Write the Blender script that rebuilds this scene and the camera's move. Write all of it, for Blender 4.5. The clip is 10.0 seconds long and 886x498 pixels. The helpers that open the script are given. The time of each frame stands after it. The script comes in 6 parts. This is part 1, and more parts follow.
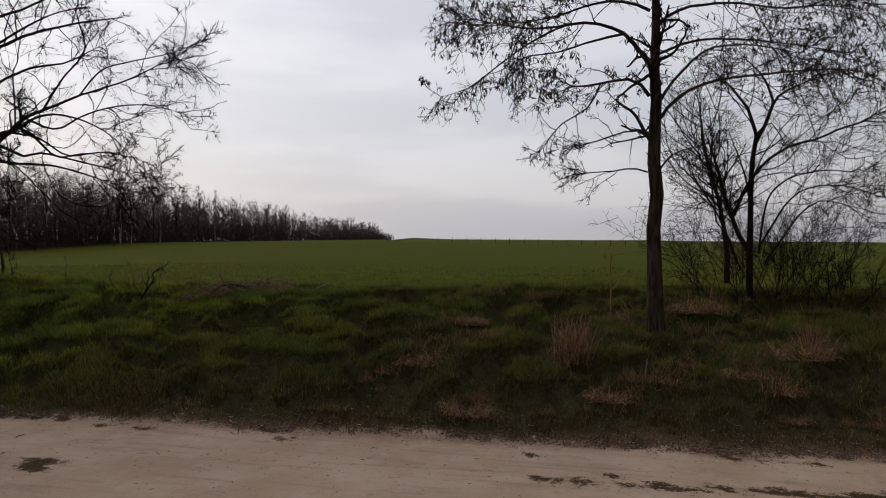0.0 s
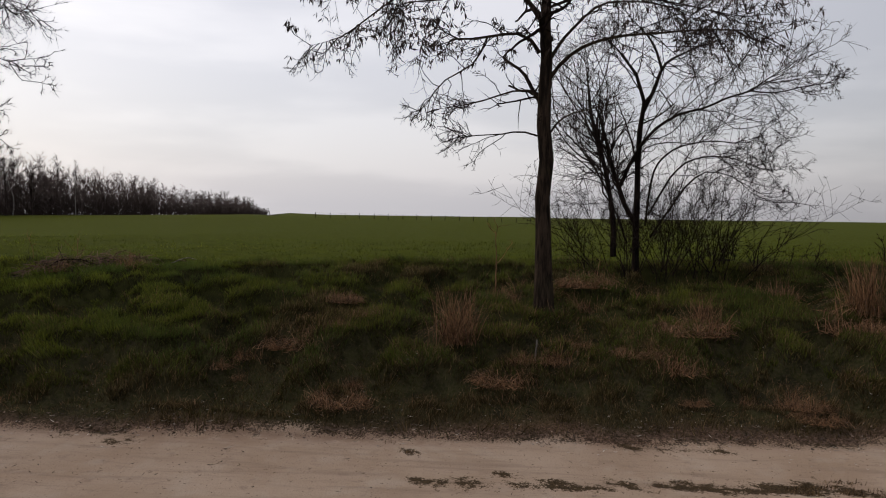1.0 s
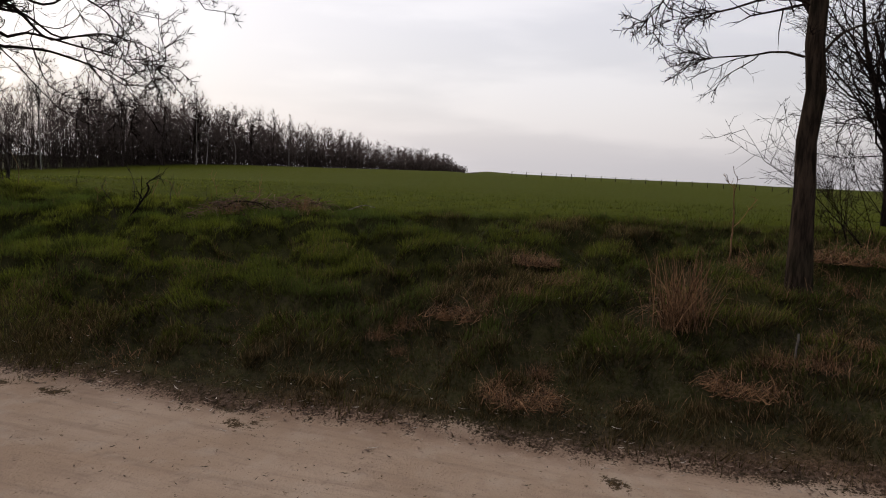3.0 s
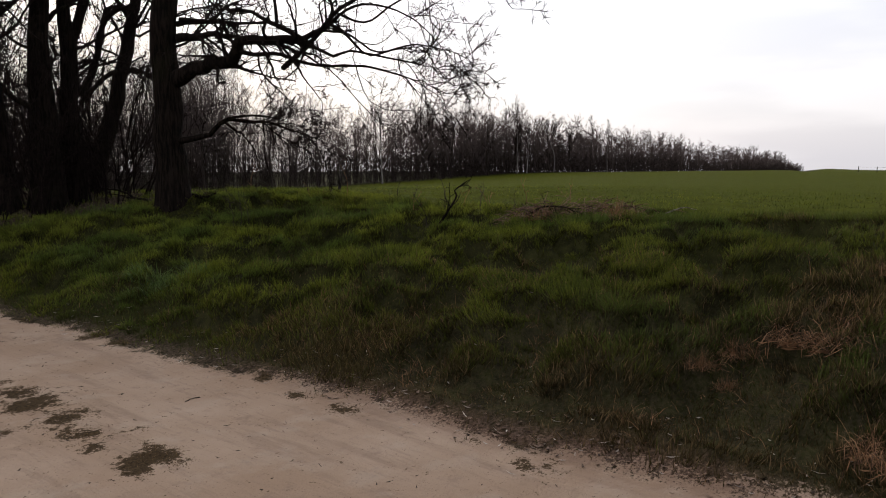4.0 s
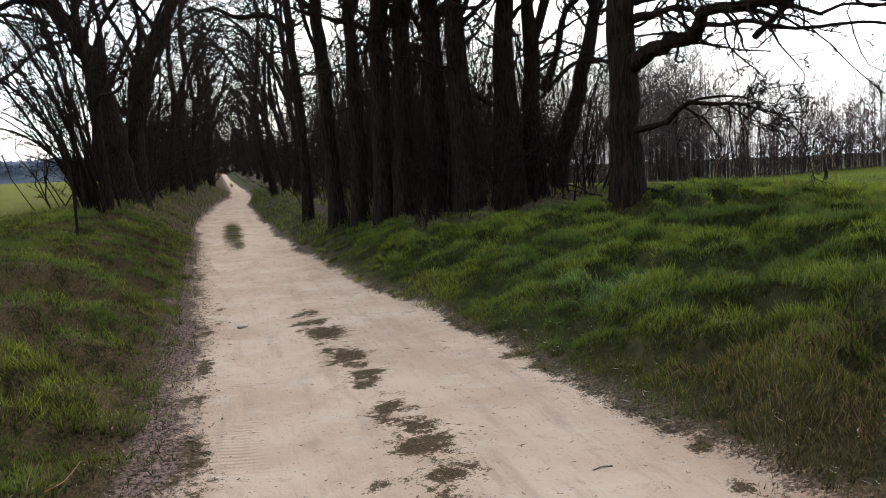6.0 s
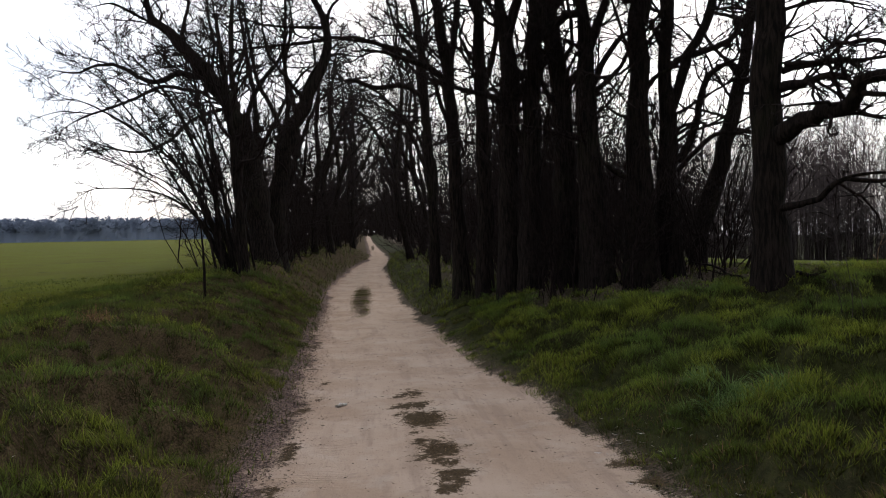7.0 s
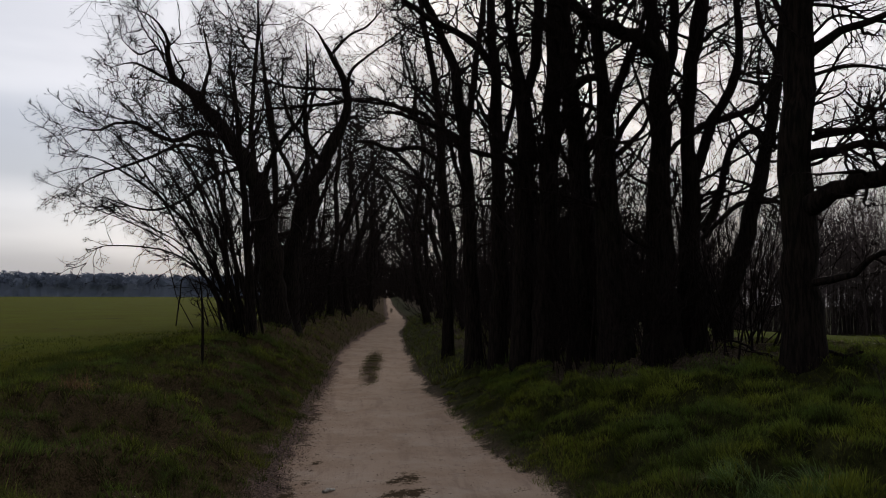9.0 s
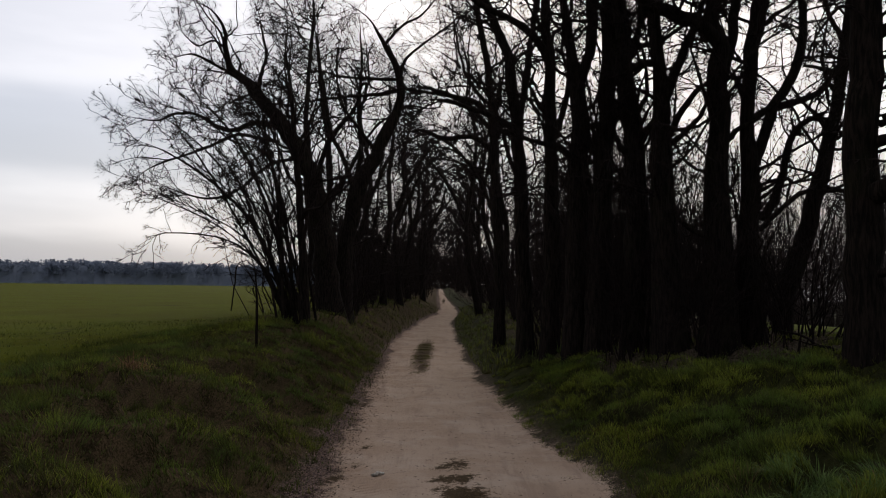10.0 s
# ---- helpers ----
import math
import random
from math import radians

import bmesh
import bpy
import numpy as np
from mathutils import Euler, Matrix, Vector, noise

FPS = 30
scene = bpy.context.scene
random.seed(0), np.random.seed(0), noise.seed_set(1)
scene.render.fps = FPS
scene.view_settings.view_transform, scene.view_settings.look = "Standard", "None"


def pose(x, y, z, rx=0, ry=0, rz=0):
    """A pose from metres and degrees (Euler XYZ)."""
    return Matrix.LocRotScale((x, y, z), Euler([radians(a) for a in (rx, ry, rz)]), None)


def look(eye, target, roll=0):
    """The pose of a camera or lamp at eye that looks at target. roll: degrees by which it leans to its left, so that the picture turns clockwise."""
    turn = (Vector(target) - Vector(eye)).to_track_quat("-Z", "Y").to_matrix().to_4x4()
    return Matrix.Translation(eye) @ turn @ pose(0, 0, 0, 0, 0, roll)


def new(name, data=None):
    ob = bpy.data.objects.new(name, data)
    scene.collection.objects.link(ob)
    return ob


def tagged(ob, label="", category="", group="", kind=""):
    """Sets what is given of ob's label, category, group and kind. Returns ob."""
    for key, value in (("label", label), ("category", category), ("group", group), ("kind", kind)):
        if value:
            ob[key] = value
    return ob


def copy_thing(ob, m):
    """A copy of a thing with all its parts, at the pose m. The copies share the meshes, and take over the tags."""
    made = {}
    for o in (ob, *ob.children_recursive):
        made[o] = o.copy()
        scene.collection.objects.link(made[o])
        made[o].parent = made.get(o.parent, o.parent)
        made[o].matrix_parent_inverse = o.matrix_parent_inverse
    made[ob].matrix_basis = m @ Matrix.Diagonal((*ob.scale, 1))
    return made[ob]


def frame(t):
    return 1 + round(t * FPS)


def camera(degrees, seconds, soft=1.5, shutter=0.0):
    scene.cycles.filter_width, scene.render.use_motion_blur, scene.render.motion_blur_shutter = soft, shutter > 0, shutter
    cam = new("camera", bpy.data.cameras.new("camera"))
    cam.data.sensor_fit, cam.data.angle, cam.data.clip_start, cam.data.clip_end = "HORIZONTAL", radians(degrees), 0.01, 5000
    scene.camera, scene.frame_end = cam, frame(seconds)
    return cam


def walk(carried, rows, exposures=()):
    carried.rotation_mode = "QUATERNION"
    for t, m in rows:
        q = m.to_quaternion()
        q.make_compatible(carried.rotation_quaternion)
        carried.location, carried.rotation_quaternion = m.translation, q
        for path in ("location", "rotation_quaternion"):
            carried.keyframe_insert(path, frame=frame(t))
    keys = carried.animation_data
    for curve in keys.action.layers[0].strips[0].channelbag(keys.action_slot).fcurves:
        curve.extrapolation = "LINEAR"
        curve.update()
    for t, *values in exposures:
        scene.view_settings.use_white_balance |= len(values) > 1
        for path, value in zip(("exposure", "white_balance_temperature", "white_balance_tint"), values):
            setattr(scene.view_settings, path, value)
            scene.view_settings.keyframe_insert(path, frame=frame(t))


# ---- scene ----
cam = camera(57.3, 10.0, soft=1.05)
PATH = [
    (0, (-4.421, -2.457, 1.82), (-2.491, -1.935, 1.774), 0.2),
    (0.5, (-3.948, -2.36, 1.769), (-1.985, -1.985, 1.688), 0.6),
    (1, (-3.512, -2.301, 1.731), (-1.528, -2.073, 1.628), 0.7),
    (1.5, (-3.072, -2.262, 1.673), (-1.098, -1.962, 1.555), 0.7),
    (2, (-2.604, -2.119, 1.607), (-0.635, -1.806, 1.447), 1.1),
    (2.2, (-2.44, -2.091, 1.6), (-0.483, -1.736, 1.395), 0.9),
    (3.3, (-1.662, -1.817, 1.52), (0.137, -0.966, 1.32), 2.3),
    (3.5, (-1.493, -1.736, 1.491), (0.244, -0.767, 1.287), 1.5),
    (3.8, (-1.292, -1.672, 1.481), (0.303, -0.482, 1.275), 0.8),
    (4, (-1.124, -1.582, 1.49), (0.341, -0.238, 1.276), -0.2),
    (4.5, (-0.796, -1.301, 1.446), (0.575, 0.138, 1.217), -0.4),
    (5, (-0.533, -1.062, 1.462), (0.68, 0.513, 1.236), -1.4),
    (5.5, (-0.276, -0.786, 1.482), (0.586, 1.005, 1.257), -3.1),
    (5.8, (-0.202, -0.632, 1.462), (0.397, 1.266, 1.258), -2.7),
    (6, (-0.154, -0.492, 1.511), (0.35, 1.432, 1.297), -2.6),
    (6.2, (-0.096, -0.362, 1.547), (0.33, 1.582, 1.346), -2.7),
    (7.3, (0.3, 0.121, 1.608), (0.44, 2.115, 1.657), -0.6),
    (7.5, (0.308, 0.244, 1.609), (0.449, 2.237, 1.704), -0.5),
    (8, (0.315, 0.447, 1.623), (0.456, 2.44, 1.722), -0.5),
    (8.5, (0.391, 0.511, 1.669), (0.52, 2.504, 1.772), 0.2),
    (9, (0.459, 0.56, 1.665), (0.581, 2.553, 1.779), 0.2),
    (9.5, (0.491, 0.587, 1.646), (0.567, 2.582, 1.76), 0.3),
    (10, (0.481, 0.604, 1.611), (0.473, 2.602, 1.703), 0.8),
]
EXPOSURES = [(0, -0.69, 6550, 11.5), (1, -0.52, 6620, 11.5), (2, -0.47, 6800, 13), (3.5, -0.36, 6680, 12.5), (4.5, 0.02, 6480, 10), (5.5, 0.57, 6080, 5), (6.2, 1.05, 5900, 4), (7.3, -0.27, 6140, 10.2), (8, -0.64, 6210, 10.8), (8.5, -0.76, 6220, 10.8), (9, -1.0, 6240, 10.8), (10, -0.78, 6310, 11.2)]
walk(cam, [(t, look(eye, target, roll)) for t, eye, target, roll in PATH], EXPOSURES)

# ---- world, sun ----
SUN_AZ, SUN_EL = radians(12), radians(30)          # azimuth from +y towards +x
SUN_DIR = Vector((math.sin(SUN_AZ) * math.cos(SUN_EL), math.cos(SUN_AZ) * math.cos(SUN_EL), math.sin(SUN_EL)))


class Nodes:
    """Small helper that adds nodes and links them."""

    def __init__(self, tree):
        self.tree = tree
        tree.nodes.clear()

    def add(self, kind, ins=None, op="", attr="", clamp=False):
        n = self.tree.nodes.new(kind)
        if op:
            n.operation = op
        if attr:
            n.attribute_name = attr
        if clamp:
            n.use_clamp = True
        if kind == "ShaderNodeMapRange":
            n.interpolation_type = "SMOOTHSTEP"
        if kind == "ShaderNodeMix":
            n.data_type = "RGBA"
        for k, v in (ins or {}).items():
            if isinstance(v, bpy.types.NodeSocket):
                self.tree.links.new(v, n.inputs[k])
            else:
                n.inputs[k].default_value = v
        return n

    def math(self, op, a, b=0.0, c=0.0, clamp=False):
        return self.add("ShaderNodeMath", {0: a, 1: b, 2: c}, op, "", clamp).outputs[0]

    def mix(self, f, a, b):
        n = self.add("ShaderNodeMix", {0: f, 6: a, 7: b})
        return n.outputs[2]

    def span(self, v, lo, hi, a=0.0, b=1.0):
        return self.add("ShaderNodeMapRange", {0: v, 1: lo, 2: hi, 3: a, 4: b}).outputs[0]

    def noise(self, vec, scale, detail=4.0, rough=0.55):
        return self.add("ShaderNodeTexNoise", {"Vector": vec, "Scale": scale, "Detail": detail, "Roughness": rough}).outputs[0]


world = bpy.data.worlds.new("overcast_sky")
scene.world = world
world.use_nodes = True
w = Nodes(world.node_tree)
way = w.add("ShaderNodeTexCoord").outputs["Generated"]
sky = w.add("ShaderNodeTexSky")
sky.sky_type, sky.sun_disc, sky.sun_elevation, sky.sun_rotation, sky.dust_density = "NISHITA", False, SUN_EL, SUN_AZ, 3.0
toward = w.add("ShaderNodeVectorMath", {0: way, 1: SUN_DIR}, op="DOT_PRODUCT").outputs["Value"]
glow = w.math("POWER", w.span(toward, 0.35, 0.97), 1.3)
side = w.span(toward, -0.8, 0.5)
high = w.add("ShaderNodeSeparateXYZ", {0: way}).outputs[2]
flat = w.add("ShaderNodeMapping", {0: way, "Scale": (1.0, 1.0, 5.0)}).outputs[0]
cloud = w.noise(flat, 2.3, 5.0, 0.5)
bank = w.span(cloud, 0.42, 0.62)
lie = w.add("ShaderNodeSeparateXYZ", {0: way}).outputs[0]
west = w.math("MULTIPLY", w.span(lie, 0.05, -0.35), w.span(toward, -0.3, 0.4))
edge = w.math("MULTIPLY_ADD", w.math("SUBTRACT", w.noise(flat, 1.6, 4.0), 0.5), 0.14, high)
gap = w.math("MULTIPLY", west, w.math("MULTIPLY", w.span(edge, 0.11, 0.15), w.span(edge, 0.25, 0.19)))
haze = w.math("MULTIPLY", west, w.span(edge, 0.07, 0.03))
tone = w.mix(w.math("MULTIPLY_ADD", bank, 0.4, glow, True), (0.785, 0.785, 0.845, 1), (0.965, 0.945, 0.965, 1))
power = w.math("MULTIPLY_ADD", glow, 0.25, w.math("MULTIPLY_ADD", side, 0.74, w.math("MULTIPLY_ADD", bank, 0.10, 0.33)))
power = w.math("MULTIPLY", power, w.span(high, -0.15, 0.25, 0.88, 1.0))
power = w.math("MULTIPLY", power, w.math("SUBTRACT", 1.0, w.math("MULTIPLY_ADD", gap, 0.20, w.math("MULTIPLY", haze, 0.28))))
tone = w.mix(w.math("MAXIMUM", gap, haze), tone, (0.80, 0.82, 0.89, 1))
veil = w.add("ShaderNodeBackground", {"Color": tone, "Strength": power})
blue = w.add("ShaderNodeBackground", {"Color": sky.outputs[0], "Strength": 0.05})
both = w.add("ShaderNodeAddShader", {0: veil.outputs[0], 1: blue.outputs[0]})
w.add("ShaderNodeOutputWorld", {0: both.outputs[0]})

sun = new("sun", bpy.data.lights.new("sun", "SUN"))
sun.data.energy, sun.data.angle, sun.data.color = 1.5, radians(20), (1.0, 0.96, 0.9)
sun.matrix_world = look(SUN_DIR * 50, (0, 0, 0))

# ---- materials ----


def material(name):
    m = bpy.data.materials.new(name)
    m.use_nodes = True
    return m, Nodes(m.node_tree)


def finish(n, color, rough=0.9, height=None, strength=0.3, dist=0.02, spec=0.2, thin=0.0):
    ins = {"Base Color": color, "Roughness": rough, "Specular IOR Level": spec}
    if height is not None:
        ins["Normal"] = n.add("ShaderNodeBump", {"Height": height, "Strength": strength, "Distance": dist}).outputs[0]
    b = n.add("ShaderNodeBsdfPrincipled", ins)
    if thin:
        t = n.add("ShaderNodeBsdfTranslucent", {"Color": color})
        b = n.add("ShaderNodeMixShader", {0: thin, 1: b.outputs[0], 2: t.outputs[0]})
    n.add("ShaderNodeOutputMaterial", {0: b.outputs[0]})


def bark_material(name, dark, light, moss=(0.025, 0.028, 0.012, 1), mossy=0.2):
    m, n = material(name)
    p = n.add("ShaderNodeNewGeometry").outputs["Position"]
    long = n.add("ShaderNodeMapping", {0: p, "Scale": (1, 1, 0.16)}).outputs[0]
    ridges = n.noise(long, 26, 5, 0.6)
    patch = n.noise(p, 1.7, 4)
    c = n.mix(n.span(ridges, 0.35, 0.68), dark, light)
    c = n.mix(n.math("MULTIPLY", n.span(patch, 0.52, 0.72), mossy), c, moss)
    finish(n, c, 1.0, ridges, 0.9, 0.03, 0.03)
    return m


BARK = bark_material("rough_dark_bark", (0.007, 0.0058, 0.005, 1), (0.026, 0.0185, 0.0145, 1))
BARK_A = bark_material("furrowed_bark", (0.012, 0.009, 0.007, 1), (0.055, 0.038, 0.027, 1))
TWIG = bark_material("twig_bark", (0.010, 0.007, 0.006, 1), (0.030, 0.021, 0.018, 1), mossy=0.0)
# bark and twigs across the field: base colours lightened to imitate haze
WOODS = bark_material("wood_edge_bark_hazed", (0.028, 0.021, 0.019, 1), (0.074, 0.056, 0.050, 1), mossy=0.1)
WOODS_TWIG = bark_material("wood_edge_twigs_hazed", (0.058, 0.044, 0.040, 1), (0.145, 0.112, 0.102, 1), mossy=0.0)
BIRCH = bark_material("birch_bark", (0.06, 0.052, 0.048, 1), (0.34, 0.31, 0.29, 1), mossy=0.1)
DEAD = bark_material("dead_wood", (0.02, 0.017, 0.015, 1), (0.09, 0.075, 0.06, 1), mossy=0.1)
DRIFT = bark_material("weathered_wood", (0.08, 0.07, 0.06, 1), (0.26, 0.23, 0.2, 1), mossy=0.0)
PALE = bark_material("bleached_wood", (0.25, 0.22, 0.18, 1), (0.55, 0.5, 0.43, 1), mossy=0.0)


def plain_material(name, a, b, scale=30.0, rough=0.8, trans=0.0):
    m, n = material(name)
    p = n.add("ShaderNodeNewGeometry")
    t = n.math("MULTIPLY_ADD", n.noise(p.outputs["Position"], scale, 3), 0.6, n.math("MULTIPLY", p.outputs["Random Per Island"], 0.4))
    finish(n, n.mix(n.span(t, 0.25, 0.75), a, b), rough, None, thin=trans)
    return m


POD = plain_material("dry_seed_pods", (0.02, 0.014, 0.012, 1), (0.06, 0.04, 0.03, 1))
LEAF = plain_material("dead_leaves", (0.045, 0.031, 0.023, 1), (0.24, 0.165, 0.12, 1))
LEAF_PALE = plain_material("pale_dead_leaves", (0.20, 0.165, 0.13, 1), (0.62, 0.55, 0.48, 1))
LONG_GRASS = plain_material("long_grass", (0.040, 0.075, 0.014, 1), (0.155, 0.215, 0.055, 1), 5.0, 0.6, 0.25)
STRAW = plain_material("straw", (0.040, 0.018, 0.008, 1), (0.29, 0.160, 0.080, 1), 18.0, 0.8, 0.2)
# distance haze is put into the pines' pale blue-grey base colour
PINES = plain_material("far_pines_hazed", (0.17, 0.195, 0.25, 1), (0.20, 0.23, 0.29, 1), 0.15, 0.95, 0.5)


def blade_material():
    m, n = material("grass_blades")
    g = n.add("ShaderNodeNewGeometry")
    dry = n.add("ShaderNodeAttribute", attr="dry").outputs["Fac"]
    r = g.outputs["Random Per Island"]
    patch = n.noise(g.outputs["Position"], 0.9, 3)
    green = n.mix(r, (0.080, 0.100, 0.010, 1), (0.27, 0.295, 0.036, 1))
    green = n.mix(n.span(patch, 0.4, 0.65), green, (0.10, 0.145, 0.026, 1))
    lush_shade = n.add("ShaderNodeAttribute", attr="lush_shade").outputs["Fac"]
    # greenness of the grass, with the hollows' shade put into the colour too
    green = n.mix(n.math("POWER", lush_shade, 1.3), (0.032, 0.036, 0.009, 1), green)
    straw = n.mix(n.math("POWER", r, 3.0), (0.040, 0.023, 0.010, 1), (0.26, 0.17, 0.088, 1))
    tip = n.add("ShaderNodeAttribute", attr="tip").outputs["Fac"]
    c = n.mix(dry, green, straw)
    c = n.mix(n.span(tip, 0.0, 0.6), (0.024, 0.018, 0.007, 1), c)    # shade inside the clumps, painted as dark brown towards the roots
    finish(n, c, 0.65, None, spec=0.08, thin=0.3)
    return m


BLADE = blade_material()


def ground_material():
    m, n = material("earth")
    p = n.add("ShaderNodeNewGeometry").outputs["Position"]
    attr = lambda k: n.add("ShaderNodeAttribute", attr=k).outputs["Fac"]
    sand, field, litter, patch = attr("sand"), attr("field"), attr("litter"), attr("patch")
    fine, mid, wide = n.noise(p, 60, 5, 0.65), n.noise(p, 7, 5, 0.6), n.noise(p, 1.1, 4)
    along = n.add("ShaderNodeMapping", {0: p, "Scale": (1.0, 0.12, 1.0)}).outputs[0]
    ruts = n.noise(along, 6.5, 4, 0.6)
    # packed pale sand: two worn wheel tracks, long scuffs, damp spots and grit
    s = n.mix(n.span(wide, 0.3, 0.7), (0.325, 0.230, 0.160, 1), (0.402, 0.300, 0.221, 1))
    s = n.mix(n.math("MULTIPLY", n.span(ruts, 0.5, 0.70), 0.55), s, (0.25, 0.180, 0.133, 1))
    s = n.mix(n.math("MULTIPLY", n.span(n.noise(along, 22, 5, 0.7), 0.52, 0.68), 0.35), s, (0.24, 0.175, 0.13, 1))
    s = n.mix(n.math("MULTIPLY", n.span(mid, 0.56, 0.72), 0.5), s, (0.235, 0.17, 0.13, 1))
    s = n.mix(n.math("MULTIPLY", n.span(n.noise(p, 2.6, 5, 0.65), 0.5, 0.68), 0.35), s, (0.44, 0.36, 0.285, 1))
    s = n.mix(n.math("MULTIPLY", n.span(fine, 0.58, 0.72), 0.6), s, (0.17, 0.122, 0.095, 1))
    s = n.mix(n.math("MULTIPLY", attr("soil"), n.span(mid, 0.3, 0.55)), s, n.mix(fine, (0.10, 0.058, 0.038, 1), (0.27, 0.175, 0.125, 1)))
    # lugs pressed by tyres along the left wheel track
    q = n.add("ShaderNodeSeparateXYZ", {0: p}).outputs
    lug = n.math("SINE", n.math("MULTIPLY_ADD", q[1], 120.0, n.math("MULTIPLY", n.math("ABSOLUTE", n.math("SUBTRACT", n.math("FRACT", n.math("MULTIPLY", q[0], 5.0)), 0.5)), 3.0)))
    lug = n.math("MULTIPLY", n.math("MULTIPLY", lug, attr("tread")), n.span(n.noise(p, 1.7, 3), 0.42, 0.6))
    # dark turf soil and matted thatch between the grass
    v = n.mix(n.span(mid, 0.35, 0.68), (0.013, 0.013, 0.005, 1), (0.035, 0.036, 0.011, 1))
    v = n.mix(n.math("MULTIPLY", n.span(fine, 0.5, 0.7), 0.6), v, (0.048, 0.043, 0.018, 1))
    v = n.mix(n.math("MULTIPLY", n.span(wide, 0.42, 0.66), 0.5), v, (0.026, 0.026, 0.009, 1))
    red = n.mix(n.span(fine, 0.35, 0.65), (0.035, 0.018, 0.010, 1), (0.17, 0.098, 0.062, 1))
    v = n.mix(n.math("MULTIPLY", attr("soil"), n.span(mid, 0.25, 0.5)), v, red)
    lit = n.mix(n.span(n.noise(p, 38, 4, 0.7), 0.38, 0.62), (0.016, 0.012, 0.009, 1), (0.175, 0.118, 0.096, 1))
    v = n.mix(n.math("MULTIPLY", litter, n.span(mid, 0.2, 0.42)), v, lit)
    # young crop
    rows = n.noise(n.add("ShaderNodeMapping", {0: p, "Rotation": (0, 0, 0.35), "Scale": (2.5, 0.15, 1)}).outputs[0], 1.2, 5, 0.6)
    crop = n.mix(n.span(n.noise(p, 3.0, 6, 0.7), 0.3, 0.7), (0.033, 0.041, 0.001, 1), (0.053, 0.062, 0.0015, 1))
    crop = n.mix(n.math("MULTIPLY", n.span(rows, 0.45, 0.7), 0.5), crop, (0.060, 0.069, 0.002, 1))
    crop = n.mix(n.math("MULTIPLY", n.span(n.noise(p, 0.05, 4), 0.5, 0.7), 0.35), crop, (0.041, 0.050, 0.003, 1))
    bare = n.span(n.noise(n.add("ShaderNodeMapping", {0: p, "Scale": (1, 0.35, 1)}).outputs[0], 0.55, 5, 0.75), 0.58, 0.72)
    crop = n.mix(n.math("MULTIPLY", bare, 0.55), crop, (0.030, 0.025, 0.006, 1))
    west = n.span(q[0], 0.0, -4.0)
    crop = n.mix(n.math("MULTIPLY", west, 0.7), crop, n.mix(n.span(n.noise(p, 0.3, 4), 0.35, 0.65), (0.060, 0.056, 0.001, 1), (0.072, 0.081, 0.002, 1)))
    clod = n.span(n.noise(n.add("ShaderNodeMapping", {0: p, "Scale": (0.6, 0.3, 1)}).outputs[0], 1.1, 4, 0.7), 0.62, 0.70)
    crop = n.mix(n.math("MULTIPLY", n.math("MULTIPLY", clod, west), 0.8), crop, (0.022, 0.017, 0.006, 1))
    v = n.mix(field, v, crop)
    rim = n.math("ADD", sand, n.math("MULTIPLY", n.math("SUBTRACT", mid, 0.5), 0.9))
    c = n.mix(n.span(n.math("ADD", rim, n.math("MULTIPLY", n.math("SUBTRACT", fine, 0.5), 1.1)), 0.40, 0.60), v, s)
    ragged = n.math("ADD", n.math("MULTIPLY", patch, 0.95), n.math("ADD", n.math("MULTIPLY", n.math("SUBTRACT", fine, 0.5), 1.7), n.math("MULTIPLY", n.math("SUBTRACT", n.noise(p, 16, 4), 0.5), 1.5)))
    worn = n.math("MULTIPLY", n.span(ragged, 0.31, 0.52), 0.96)
    c = n.mix(worn, c, n.mix(n.span(fine, 0.3, 0.7), (0.010, 0.007, 0.003, 1), (0.078, 0.052, 0.026, 1)))
    h = n.math("ADD", n.math("MULTIPLY", fine, 0.6), n.math("ADD", mid, n.math("MULTIPLY", ruts, 0.7)))
    h = n.math("ADD", h, n.math("MULTIPLY", lug, 0.35))
    finish(n, c, 1.0, h, 0.8, 0.035, 0.03)
    return m


EARTH = ground_material()

# ---- mesh helpers ----


def mesh_from(name, verts, faces, mat, attrs=None, smooth=True):
    """One mesh from a vertex array and a list of equal-sided face arrays."""
    me = bpy.data.meshes.new(name)
    verts = np.asarray(verts, np.float32).reshape(-1, 3)
    faces = [np.asarray(f, np.int32) for f in faces if len(f)]
    me.vertices.add(len(verts))
    me.vertices.foreach_set("co", verts.ravel())
    loops = np.concatenate([f.ravel() for f in faces])
    sizes = np.concatenate([np.full(len(f), f.shape[1], np.int32) for f in faces])
    starts = np.concatenate([[0], np.cumsum(sizes)[:-1]]).astype(np.int32)
    me.loops.add(len(loops))
    me.loops.foreach_set("vertex_index", loops)
    me.polygons.add(len(sizes))
    me.polygons.foreach_set("loop_start", starts)
    me.polygons.foreach_set("use_smooth", np.full(len(sizes), smooth))
    me.update(calc_edges=True)
    for k, v in (attrs or {}).items():
        me.attributes.new(k, "FLOAT", "POINT").data.foreach_set("value", np.asarray(v, np.float32))
    me.materials.append(mat)
    return me


def part(name, me, parent, label=""):
    ob = new(name, me)
    ob.parent = parent
    return tagged(ob, label)


